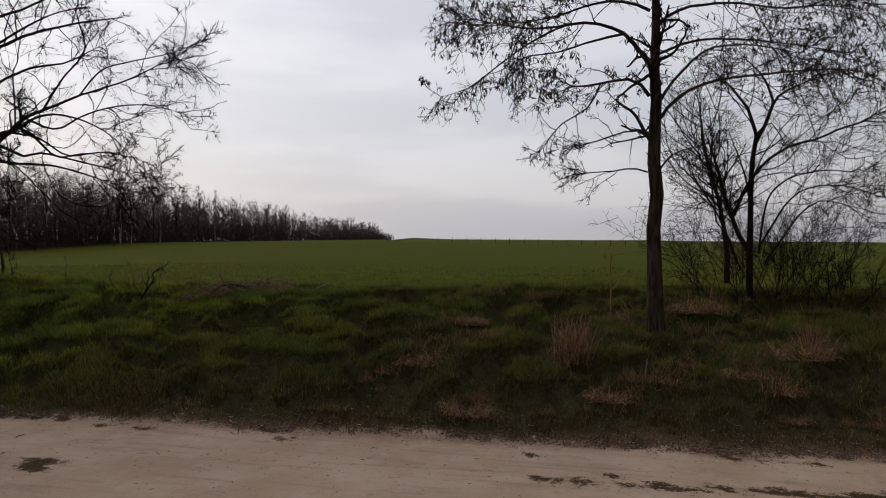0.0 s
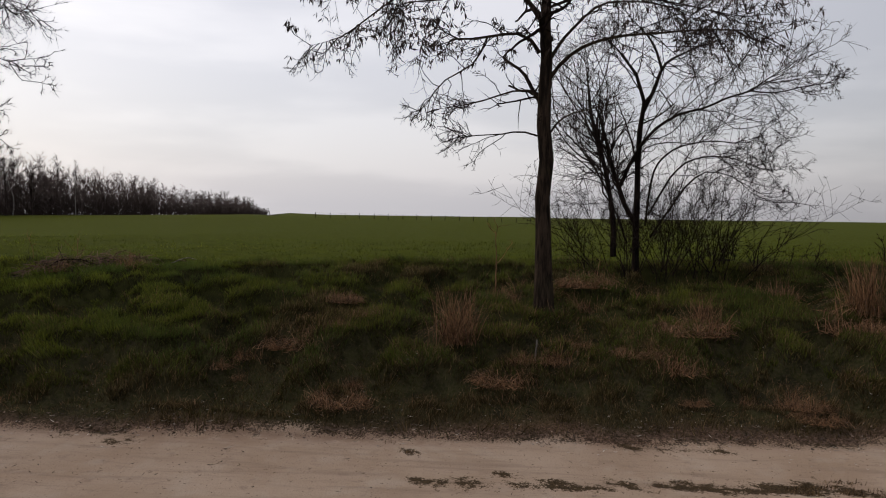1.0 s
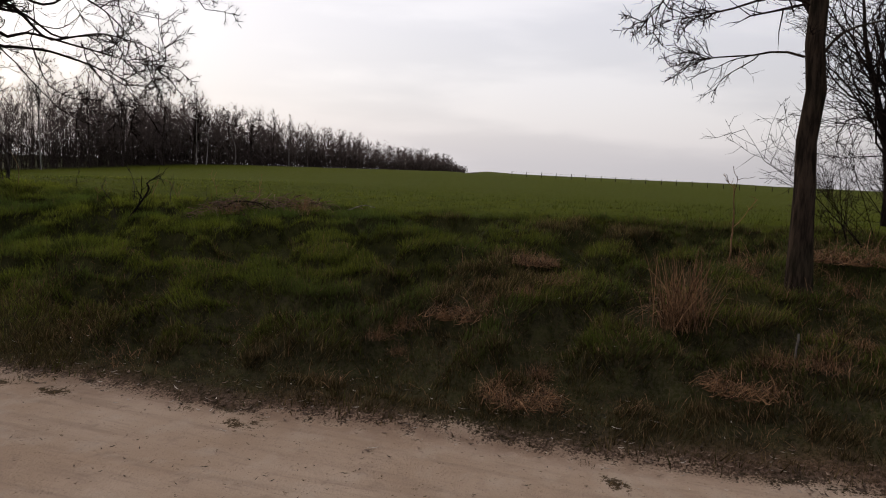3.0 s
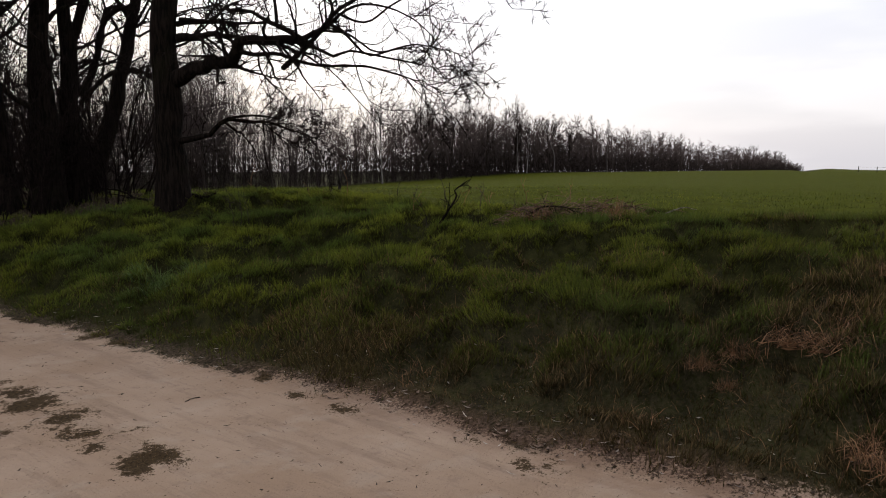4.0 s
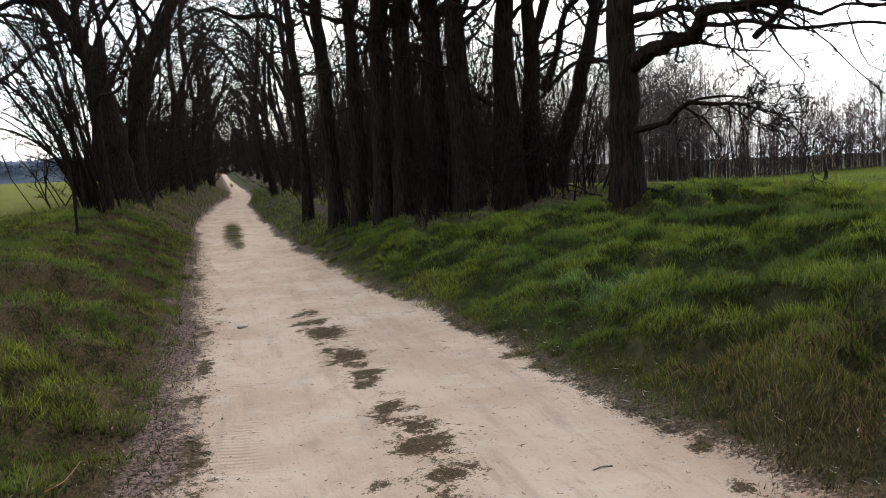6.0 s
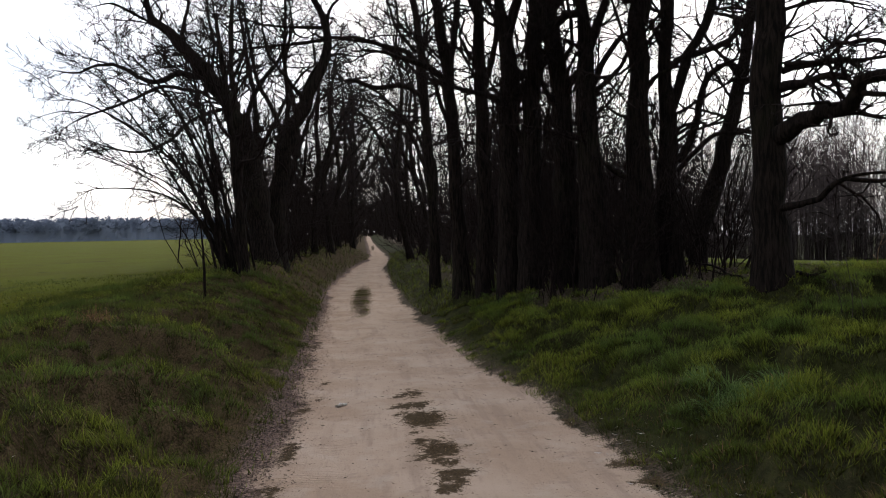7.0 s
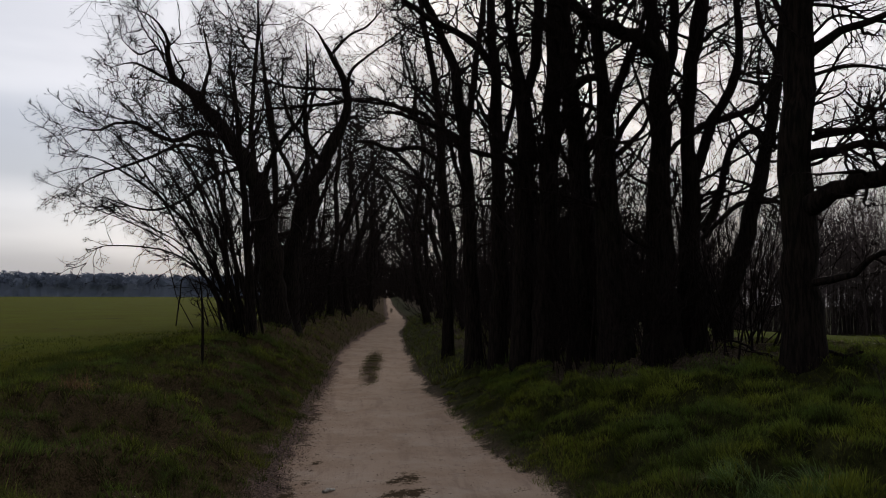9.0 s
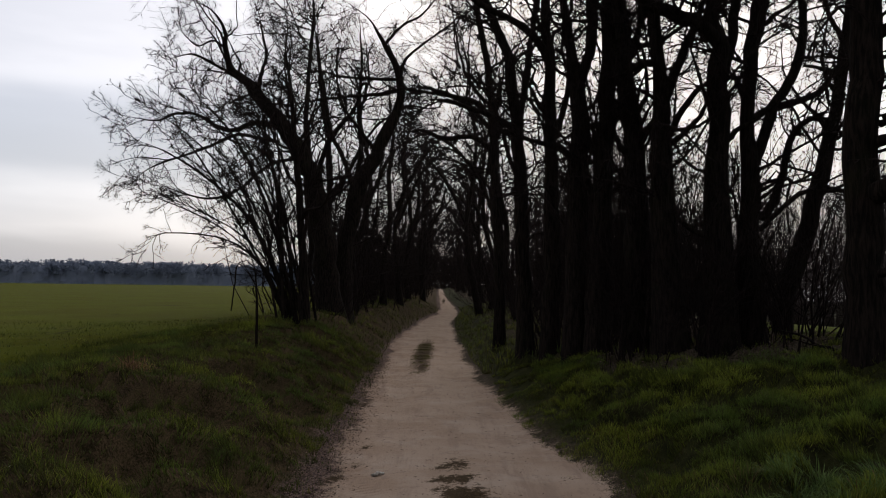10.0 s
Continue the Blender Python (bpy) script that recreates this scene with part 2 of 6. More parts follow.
def vnoise(x, y, scale, seed=0):
    """Smooth value noise in the plane, 0 to 1."""
    x, y = np.asarray(x, float) / scale, np.asarray(y, float) / scale
    xi, yi = np.floor(x).astype(np.int64), np.floor(y).astype(np.int64)
    fx, fy = x - xi, y - yi
    fx, fy = fx * fx * (3 - 2 * fx), fy * fy * (3 - 2 * fy)

    def rnd(a, b):
        k = (a * 374761393 + b * 668265263 + seed * 974711) & 0x7FFFFFFF
        k = ((k ^ (k >> 13)) * 1274126177) & 0x7FFFFFFF
        return ((k ^ (k >> 16)) & 0xFFFF) / 65535.0

    a = rnd(xi, yi) * (1 - fx) + rnd(xi + 1, yi) * fx
    b = rnd(xi, yi + 1) * (1 - fx) + rnd(xi + 1, yi + 1) * fx
    return a * (1 - fy) + b * fy


def sm(a, lo, hi):
    t = np.clip((np.asarray(a, float) - lo) / (hi - lo), 0, 1)
    return t * t * (3 - 2 * t)


def unit(v):
    return v / np.maximum(np.linalg.norm(v, axis=-1, keepdims=True), 1e-9)


def tubes(P, R, sides, lump=0.0, rng=None):
    """Verts and quads of tapered tubes along the paths P (n, k, 3) with radii R (n, k)."""
    n, k = R.shape
    T = unit(np.gradient(P, axis=1))
    ref = np.where(np.abs(T[:, :1, 2:3]) > 0.8, np.array([1.0, 0.2, 0.0]), np.array([0.1, 0.2, 1.0]))
    U = unit(np.cross(T, np.broadcast_to(ref, T.shape)))
    V = np.cross(T, U)
    a = np.arange(sides) * 2 * np.pi / sides
    rad = np.repeat(R[:, :, None], sides, 2)
    if lump:
        ph = rng.uniform(0, 6.28, (n, 1, 4))
        z = np.linspace(0, 1, k)[None, :, None]
        for j, (f, g) in enumerate(((2, 5), (3, 9), (5, 13), (7, 3))):
            rad = rad * (1 + lump * np.sin(f * a + g * z + ph[:, :, j:j + 1]) / (1 + 0.4 * j))
    ring = P[:, :, None] + rad[..., None] * (np.cos(a)[:, None] * U[:, :, None] + np.sin(a)[:, None] * V[:, :, None])
    i = np.arange(n * k * sides).reshape(n, k, sides)
    j = np.roll(i, -1, 2)
    q = np.stack([i[:, :-1], j[:, :-1], j[:, 1:], i[:, 1:]], -1).reshape(-1, 4)
    return ring.reshape(-1, 3), q


def spikes(P, R):
    """Three-sided twigs along the paths P (n, k, 3) that run out to a point."""
    n, k = R.shape
    if not n:
        return np.zeros((0, 3)), np.zeros((0, 3), int)
    T = unit(np.gradient(P, axis=1))
    U = unit(np.cross(T, np.array([0.31, 0.2, 0.93])))
    V = np.cross(T, U)
    a = np.arange(3) * 2 * np.pi / 3
    ring = P[:, :-1, None] + R[:, :-1, None, None] * (np.cos(a)[:, None] * U[:, :-1, None] + np.sin(a)[:, None] * V[:, :-1, None])
    m = (k - 1) * 3 + 1
    verts = np.concatenate([ring.reshape(n, -1, 3), P[:, -1:]], 1).reshape(-1, 3)
    tri = []
    for j in range(k - 1):
        for s in range(3):
            p, q = 3 * j + s, 3 * j + (s + 1) % 3
            tri += [(p, q, m - 1)] if j == k - 2 else [(p, q, q + 3), (p, q + 3, p + 3)]
    return verts, ((np.arange(n) * m)[:, None, None] + np.array(tri)).reshape(-1, 3)


def joined(chunks):
    """One vertex array and face list out of several."""
    vs, fs, at = [], [], 0
    for v, f in chunks:
        vs.append(v)
        fs.append(f + at)
        at += len(v)
    sizes = sorted({f.shape[1] for f in fs})
    return np.concatenate(vs), [np.concatenate([f for f in fs if f.shape[1] == s]) for s in sizes]


def curve_through(pts, k):
    """k points (x, y, z, r) on a smooth curve through the given ones."""
    p = np.array(pts, float)
    d = np.concatenate([[0], np.cumsum(np.linalg.norm(np.diff(p[:, :3], axis=0), axis=1))])
    q = np.concatenate([[2 * p[0] - p[1]], p, [2 * p[-1] - p[-2]]])
    out = []
    for s in np.linspace(0, d[-1], k):
        i = min(np.searchsorted(d, s, "right") - 1, len(p) - 2)
        t = (s - d[i]) / (d[i + 1] - d[i])
        a, b, c, e = q[i], q[i + 1], q[i + 2], q[i + 3]
        out.append(0.5 * (2 * b + (c - a) * t + (2 * a - 5 * b + 4 * c - e) * t * t + (3 * b - a - 3 * c + e) * t ** 3))
    out = np.array(out)
    out[:, 3] = np.maximum(out[:, 3], 0.003)
    return out


def sprout(rng, P, R, L, each, t0, angle, ratio, k, wig, up, thick, rmin, t1=1.0, rmax=9.0):
    """Branches on the paths P: about `each` on every one, from t0 to t1 of its length. Returns paths, radii, lengths."""
    n, kk = R.shape
    cnt = rng.poisson(each, n) if np.isscalar(each) else rng.poisson(np.asarray(each))
    idx = np.repeat(np.arange(n), cnt)
    if not len(idx):
        return np.zeros((0, k, 3)), np.zeros((0, k)), np.zeros(0)
    t = t0 + (t1 - t0) * rng.random(len(idx)) ** 0.8
    f = t * (kk - 1)
    i = np.minimum(f.astype(int), kk - 2)
    u = (f - i)[:, None]
    at = P[idx, i] * (1 - u) + P[idx, i + 1] * u
    rad = R[idx, i] * (1 - u[:, 0]) + R[idx, i + 1] * u[:, 0]
    tan = unit(P[idx, i + 1] - P[idx, i])
    perp = unit(np.cross(tan, rng.normal(size=(len(idx), 3))))
    ang = np.radians(rng.normal(angle, 14, len(idx)))[:, None]
    d = unit(tan * np.cos(ang) + perp * np.sin(ang))
    ln = L[idx] * ratio * (1.15 - 0.65 * t) * rng.uniform(0.6, 1.35, len(idx))
    pts = [at]
    for _ in range(k - 1):
        kink = wig * np.where(rng.random((len(d), 1)) < 0.25, 2.0, 0.7)
        d = unit(d + kink * rng.normal(size=d.shape) + np.array([0, 0, up]))
        pts.append(pts[-1] + d * (ln / (k - 1))[:, None])
    r0 = np.clip(np.minimum(rad * thick, rmax), rmin, None)
    taper = np.linspace(1, 0.4, k)
    return np.stack(pts, 1), np.maximum(r0[:, None] * taper, rmin * 0.6), ln


def spindles(rng, at, size, thick, droop=1.0):
    """Small hanging three-sided pods or buds at the given points."""
    n = len(at)
    d = unit(rng.normal(0, 0.45, (n, 3)) + np.array([0, 0, -droop]))
    ln = size * rng.uniform(0.6, 1.3, n)[:, None]
    u = unit(np.cross(d, rng.normal(size=(n, 3))))
    v = np.cross(d, u)
    mid = at + d * ln * 0.5
    ring = [mid + thick * ln * (np.cos(a) * u + 0.45 * np.sin(a) * v) for a in (0, 2.1, 4.2)]
    V = np.stack([at, *ring, at + d * ln], 1).reshape(-1, 3)
    b = np.arange(n)[:, None] * 5
    F = np.concatenate([b + np.array(f) for f in ((0, 1, 2), (0, 2, 3), (0, 3, 1), (4, 2, 1), (4, 3, 2), (4, 1, 3))])
    return V, F


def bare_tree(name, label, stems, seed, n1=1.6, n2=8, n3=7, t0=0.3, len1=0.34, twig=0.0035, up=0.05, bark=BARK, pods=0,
              flare=0.45, wig=0.24, category="tree", group="", sides=14, lump=0.05, limb_len=0.5, angle=52, pod_size=0.07, pod_thick=0.11, split=True, limb_n=None, cheap=False, b1=0.5, thick=0.07, extra=0, tips=4, pod_low=0.0):
    """A leafless tree: stems are lists of (x, y, z, radius); n1 branches a metre of stem, n2 and n3 on each branch of the next order."""
    rng = np.random.default_rng(seed)
    base = np.array(stems[0][0][:3], float)
    base[2] = float(height(base[0], base[1]))
    root = tagged(new(name), label, category, group)
    root.location = base
    paths = []
    for j, s in enumerate(stems):
        ln = float(np.sum(np.linalg.norm(np.diff(np.array(s, float)[:, :3], axis=0), axis=1)))
        k = max(8, min(34, int(ln * (3 if j == 0 else 7))))
        c = curve_through(s, k)
        h = np.linspace(0, 1, k)[:, None]
        c[:, 3] *= 1 - 0.75 * sm(h[:, 0], 0.8, 1.0)
        c[:, :3] += rng.normal(0, 0.16, (k, 3)) * c[:, 3:4] * np.minimum(1, h * 6)
        if j == 0:
            c[0, 2] = base[2] - 0.15
            rise = np.maximum(c[:, 2] - base[2], 0)
            c[:, 3] *= 1 + flare * np.exp(-rise / 0.3)
        c[:, :3] -= base
        paths.append((c, ln))
        v, q = tubes(c[None, :, :3], c[None, :, 3], sides if c[0, 3] > 0.05 else 7, lump if c[0, 3] > 0.04 else 0.02, rng)
        part("trunk" if j == 0 else "limb", mesh_from("trunk", v, [q], bark), root)
    if extra:
        c = paths[0][0]
        PL, RL, LL = sprout(rng, c[None, :, :3], c[None, :, 3], np.array([min(paths[0][1], 11.0)]), np.array([extra]), 0.24, 55, 0.36, 14, 0.2, 0.08, 0.5, 0.03, t1=0.8, rmax=0.055)
        for a, b, ln in zip(PL, RL, LL):
            c = np.concatenate([a, (b * np.linspace(1, 0.35, 14))[:, None]], 1)
            paths.append((c, float(ln)))
            v, q = tubes(a[None], c[None, :, 3], 7, 0.03, rng)
            part("limb", mesh_from("limb", v, [q], bark), root)
    T, ends = [], []
    for j, (c, ln) in enumerate(paths):
        P, R, L = c[None, :, :3], c[None, :, 3], np.array([max(ln, 1.5) if j == 0 else min(max(ln, 1.2), 3.4)])
        low = t0 if j == 0 else 0.22
        per = n1 if j == 0 or limb_n is None else limb_n * min(max(c[0, 3] / 0.06, 0.3), 1.0)
        P1, R1, L1 = sprout(rng, P, R, L, per * ln * (1 - low), low, angle, len1 if j == 0 else limb_len, 6 if cheap else 11, wig, up, b1, twig * 2, rmax=thick)
        if split:
            for a, c1 in zip(P1, R1):
                v, q = tubes(a[None], c1[None], 5)
                part("branch", mesh_from("branch", v, [q], TWIG), root)
        else:
            T.append(tubes(P1, R1, 3 if cheap else 5))
        if j and not cheap:
            Pe, Re, Le = sprout(rng, P, R, L, tips, 0.72, 34, limb_len * 0.9, 11, wig, up, 0.8, twig * 2, rmax=thick * 0.6)
            P1, R1, L1 = np.concatenate([P1, Pe]), np.concatenate([R1, Re]), np.concatenate([L1, Le])
            T.append(tubes(Pe, Re, 4))
        P2, R2, L2 = sprout(rng, P1, R1, L1, n2, 0.12, 52, 0.46, 4, wig, up * 0.6, 0.6, twig * 1.3, rmax=0.017)
        T.append(spikes(P2, R2))
        P3, R3, L3 = sprout(rng, P2, R2, L2, n3, 0.12, 45, 0.55, 3, wig * 0.9, up * 0.4, 0.7, twig, rmax=0.007)
        T.append(spikes(P3, R3))
        if pods:
            ends.append(P3[:, -1])
            ends.append(P3[:, -2])
    v, f = joined([c for c in T if len(c[0])])
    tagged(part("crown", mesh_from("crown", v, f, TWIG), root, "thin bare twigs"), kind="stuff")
    if pods:
        e = np.concatenate(ends)
        e = e[e[:, 2] > pod_low]
        e = e[rng.permutation(len(e))[:pods // 3]]
        e = np.repeat(e, 3, 0) + rng.normal(0, 0.012, (len(e) * 3, 3))
        v, f = spindles(rng, e, pod_size, pod_thick)
        tagged(part("fruit", mesh_from("fruit", v, [f], POD, smooth=False), root, "dark dry hanging seed pods"), kind="stuff")
    return root


def shrub(name, label, at, seed, stems=14, height=1.6, spread=0.7, n2=7, n3=6, twig=0.003, r=0.012, group="", lean=(0, 0, 0), split=True):
    """A leafless shrub of many thin stems from one stool."""
    rng = np.random.default_rng(seed)
    root = tagged(new(name), label, "bush", group)
    root.location = at
    base = np.stack([rng.normal(0, spread * 0.3, stems), rng.normal(0, spread * 0.3, stems), np.full(stems, -0.08)], 1)
    d = unit(np.concatenate([base[:, :2] * 0.9 + rng.normal(0, 0.25, (stems, 2)), np.full((stems, 1), 1.0)], 1) + np.array(lean))
    ln = height * rng.uniform(0.55, 1.15, stems)
    pts = [base]
    for _ in range(8):
        d = unit(d + 0.13 * rng.normal(size=d.shape) + np.array([0, 0, 0.05]))
        pts.append(pts[-1] + d * (ln / 8)[:, None])
    P = np.stack(pts, 1)
    R = r * rng.uniform(0.6, 1.3, stems)[:, None] * np.linspace(1, 0.3, 9)
    P2, R2, L2 = sprout(rng, P, R, ln, n2, 0.15, 42, 0.4, 4, 0.2, 0.06, 0.6, twig * 1.2)
    P3, R3, L3 = sprout(rng, P2, R2, L2, n3, 0.1, 45, 0.5, 3, 0.2, 0.03, 0.7, twig)
    if split:
        for a, c1 in zip(P, R):
            v, q = tubes(a[None], c1[None], 5)
            part("stem", mesh_from("stem", v, [q], TWIG), root)
    v, f = joined([tubes(P2, R2, 3), spikes(P3, R3)] + ([] if split else [tubes(P, R, 5)]))
    tagged(part("crown", mesh_from("crown", v, f, TWIG), root), kind="stuff")
    return root


# ---- ground: one sheet that carries road, verges and fields ----
WOOD_AZ, WOOD_FAR = (8, 32, 46, 55, 62, 68, 71.5), (104, 100, 128, 158, 200, 300, 460)    # edge of the woods: bearing, distance


def edge_right(y):
    return np.interp(y, [-40, -4, -2.5, -0.7, 1.4, 3, 5.4, 7.4, 9.6, 13, 20, 27, 31, 42, 52.6, 63, 79, 103, 148, 260], [5.0, 2.68, 2.5, 2.32, 2.18, 2.12, 2.0, 1.88, 1.54, 1.25, 0.98, 0.85, 0.81, 0.83, 1.31, 1.25, 0.79, 0.3, -0.1, -1.0])
def edge_left(y):
    return np.interp(y, [-40, 3, 7.4, 10.8, 13, 27, 31, 42, 49, 64, 79, 103, 149, 260], [-1.5, -0.55, -0.5, -0.62, -0.72, -1.12, -1.0, -0.71, 0.02, 0.13, -0.08, -0.33, -0.92, -2.0])
def base_height(x, y):
    x, y = np.asarray(x, float), np.asarray(y, float)
    tz = np.interp(y, [-50, 2, 6, 10, 26, 40, 60, 90, 150, 300], [0, 0, -0.04, -0.07, -0.18, -0.14, 0.0, 0.3, 0.95, 1.6])
    ur, ul = x - edge_right(y), edge_left(y) - x
    bank = np.interp(ur, [0, 0.25, 0.9, 1.6, 2.8, 3.6, 5, 7], [0, 0.08, 0.26, 0.40, 0.55, 0.62, 0.74, 0.80])
    bank = tz + bank * np.interp(y, [-6, -1, 2, 7.5, 10.5, 14, 18, 30], [1.12, 1.1, 0.97, 0.98, 1.22, 1.2, 1.08, 0.93])
    slope = 0.045 * (1 - np.clip((x - 40) / 100, 0, 0.85))
    field = 0.80 - 0.0075 * (x - 9) - slope * np.clip(y - 10, 0, 200)
    field = field + 0.02 * (np.clip(y, -80, 45) - 45) * sm(x, 12, 90)
    field = field - 0.02 * np.clip(np.hypot(x, y) - 165, 0, 400) * sm(y / np.maximum(x, 1.0), 0.36, 0.25)
    az = np.degrees(np.arctan2(x, np.maximum(y, 1e-3)))
    wood = np.interp(az, WOOD_AZ, WOOD_FAR)
    field = field - 0.05 * np.clip(np.hypot(x, y) - wood - 12, 0, 400) * sm(az, 10, 14) * sm(az, 73, 70) * (y > 0)    # falls away under the woods
    right = bank + (field - bank) * sm(ur, 6, 26)
    rise = np.interp(ul, [0, 0.3, 0.9, 1.6, 2.4, 5, 9, 40], [0, 0.06, 0.28, 0.5, 0.56, 0.46, 0.34, 0.3])
    left = tz * sm(ul, 40, 5) + rise * (0.12 + 0.88 * sm(y, 2, 9)) * np.interp(y, [0, 14, 22], [1, 1.1, 1.5])
    return np.where(ur > 0, right, np.where(ul > 0, left, tz))

PATCHES = ((-0.08, 22.4, 0.24, 5.0), (0.0, 18.2, 0.14, 1.2), (0.62, 8.3, 0.09, 0.22), (0.55, 7.74, 0.05, 0.12), (0.66, 7.15, 0.2, 0.36), (0.70, 6.1, 0.15, 0.3), (0.73, 5.72, 0.11, 0.14), (0.84, 5.42, 0.08, 0.07), (0.72, 5.25, 0.10, 0.2),
           (0.82, 4.47, 0.07, 0.07), (0.70, 4.21, 0.08, 0.1), (0.83, 4.02, 0.13, 0.16), (0.80, 3.72, 0.17, 0.2), (0.82, 3.26, 0.14, 0.13), (0.75, 2.84, 0.10, 0.12), (0.96, 2.68, 0.06, 0.05), (0.80, 2.23, 0.08, 0.08), (1.93, 5.46, 0.12, 0.1), (1.97, 5.0, 0.1, 0.12),
           (1.68, -3.7, 0.06, 0.2), (0.3, 80, 0.14, 8))
rm = np.random.default_rng(33)
rk = np.random.default_rng(34)
for i in range(60):
    py = rk.uniform(-5.2, -1.6)
    PATCHES += ((float(np.interp(py, [-5, -2], [1.82, 1.55]) + rk.normal(0, 0.07)), float(py), float(rk.uniform(0.03, 0.07)), float(rk.uniform(0.03, 0.14))),)
for i in range(75):
    py = rm.uniform(1.9, 9.0)
    PATCHES += ((float(np.interp(py, [2, 4, 7, 9], [0.76, 0.82, 0.64, 0.55]) + rm.normal(0, 0.11)), float(py), float(rm.uniform(0.03, 0.09)), float(rm.uniform(0.03, 0.10))),)
for i in range(20):
    py = rm.uniform(-4, 11)
    PATCHES += ((float(edge_right(py) - abs(rm.normal(0.04, 0.16))), float(py), float(rm.uniform(0.03, 0.08)), float(rm.uniform(0.04, 0.13))),)
for i in range(24):
    py = rm.uniform(2, 14)
    PATCHES += ((float(edge_left(py) + abs(rm.normal(0.02, 0.12))), float(py), float(rm.uniform(0.03, 0.08)), float(rm.uniform(0.06, 0.25))),)


def sand_mask(x, y):
    a, b = x - edge_left(y), edge_right(y) - x
    rag = 0.16 * (vnoise(x, y, 0.5, 3) - 0.5) + 0.22 * (vnoise(x, y, 1.4, 5) - 0.5)
    return np.clip(0.5 + (np.minimum(a, b) + rag) / 0.5, 0, 1)


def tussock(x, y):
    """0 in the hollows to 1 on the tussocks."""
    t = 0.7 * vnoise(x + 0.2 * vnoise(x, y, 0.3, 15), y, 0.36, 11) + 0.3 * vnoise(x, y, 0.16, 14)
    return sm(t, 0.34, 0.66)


def height(x, y):
    """Ground height with tussocks on the verges and shallow ruts in the road."""
    s = sand_mask(x, y)
    near = sm(np.hypot(x - 2, y - 4), 40, 22)
    bumps = 0.22 * (tussock(x, y) - 0.62) + 0.09 * (vnoise(x, y, 1.3, 12) - 0.5) + 0.03 * (vnoise(x, y, 0.2, 13) - 0.5)
    off = np.maximum(x - edge_right(y), edge_left(y) - x)
    bumps = bumps * sm(off, 0.1, 0.9) * (1 - 0.85 * sm(x - edge_right(y), 5.5, 8)) * (1 - 0.85 * sm(edge_left(y) - x, 3.0, 5)) * np.where(x < 0, 1.25 * sm(y, 1.5, 4), 1.0)
    mid = (edge_left(y) + edge_right(y)) / 2
    half = (edge_right(y) - edge_left(y)) / 2
    rut = -0.025 * np.exp(-((np.abs(x - mid) - half * 0.55) / (half * 0.22)) ** 2) * s
    return base_height(x, y) + bumps * near + rut + 0.006 * (vnoise(x, y, 0.35, 17) - 0.5) * s


def graded(lo, hi, step, far_lo, far_hi, grow=1.13):
    mid = list(np.arange(lo, hi + 1e-6, step))
    left, right, d = [], [], step
    while (left[-1] if left else lo) > far_lo:
        d *= grow
        left.append((left[-1] if left else lo) - d)
    d = step
    while (right[-1] if right else hi) < far_hi:
        d *= grow
        right.append((right[-1] if right else hi) + d)
    return np.array(left[::-1] + mid + right)


gx, gy = graded(-4.5, 9.5, 0.11, -2500, 2500), graded(-6, 17, 0.13, -2500, 2500, 1.06)
X, Y = np.meshgrid(gx, gy)
Z = height(X, Y)
nx, ny = len(gx), len(gy)
S = sand_mask(X, Y)
offr, offl = X - edge_right(Y), edge_left(Y) - X
FIELD = np.maximum(sm(offr + 1.6 * (vnoise(X, Y, 2.5, 21) - 0.5), 5.4, 8.2) * np.where(X < 0.3 * Y + 1.5, sm(Y, 17, 13), 1.0), sm(offl + 1.2 * (vnoise(X, Y, 2.0, 22) - 0.5), 3.0, 5.0) * sm(Y, 2, 7) + sm(offl, 9, 14))
AZ, FAR = np.degrees(np.arctan2(X, Y)), np.hypot(X, Y)
EDGE = np.interp(AZ, [-5, 8, 32, 46, 55, 62, 68, 71.5, 72.2], [104, 104, 100, 128, 158, 200, 300, 460, 3000])
WOODED = sm(FAR - EDGE, -4, 4) * (X > 4) * (Y > 0)
FIELD = np.clip(FIELD * (1 - WOODED), 0, 1)
LITTER = np.maximum(sm(offl, -0.16, 0.02) * sm(offl + 0.16 * (vnoise(X, Y, 0.4, 26) - 0.5), 0.36, 0.2), 0.5 * np.exp(-((offr - 0.06) / 0.12) ** 2)) + 0.5 * sm(Y + 1.2 * (vnoise(X, Y, 0.9, 25) - 0.5), 10.9, 12.6) * sm(offr, 1.1, 2.0) * sm(offr, 9, 5)
LITTER = LITTER * (1 - WOODED)
LITTER = np.maximum(LITTER, 0.12 * sm(Y + 2.0 * (vnoise(X, Y, 1.2, 23) - 0.5), 6.0, 1.5) * sm(offr + 1.2 * (vnoise(X, Y, 0.9, 24) - 0.5), 4.0, 1.2) * (offr > 0))
SOIL = np.exp(-((offr - 0.06 + 0.3 * (vnoise(X, Y, 0.5, 27) - 0.5)) / 0.17) ** 2) * sm(Y, 4.5, 1.0) * 0.75 + 0.4 * sm(-offl + 0.2 * (vnoise(X, Y, 0.5, 28) - 0.5), 0.3, 0.02)
TREAD = np.exp(-((-offl - 0.34) / 0.13) ** 2) * sm(Y, 1, 2.5)
PATCH = np.zeros_like(X)
for px, py, wx, wy in PATCHES:
    PATCH = np.maximum(PATCH, np.exp(-((X - px) / wx) ** 2 - ((Y - py) / wy) ** 2))
idx = np.arange(nx * ny).reshape(ny, nx)
quads = np.stack([idx[:-1, :-1], idx[:-1, 1:], idx[1:, 1:], idx[1:, :-1]], -1).reshape(-1, 4)


def cell(a):
    return (a[:-1, :-1] + a[1:, 1:]).ravel() / 2


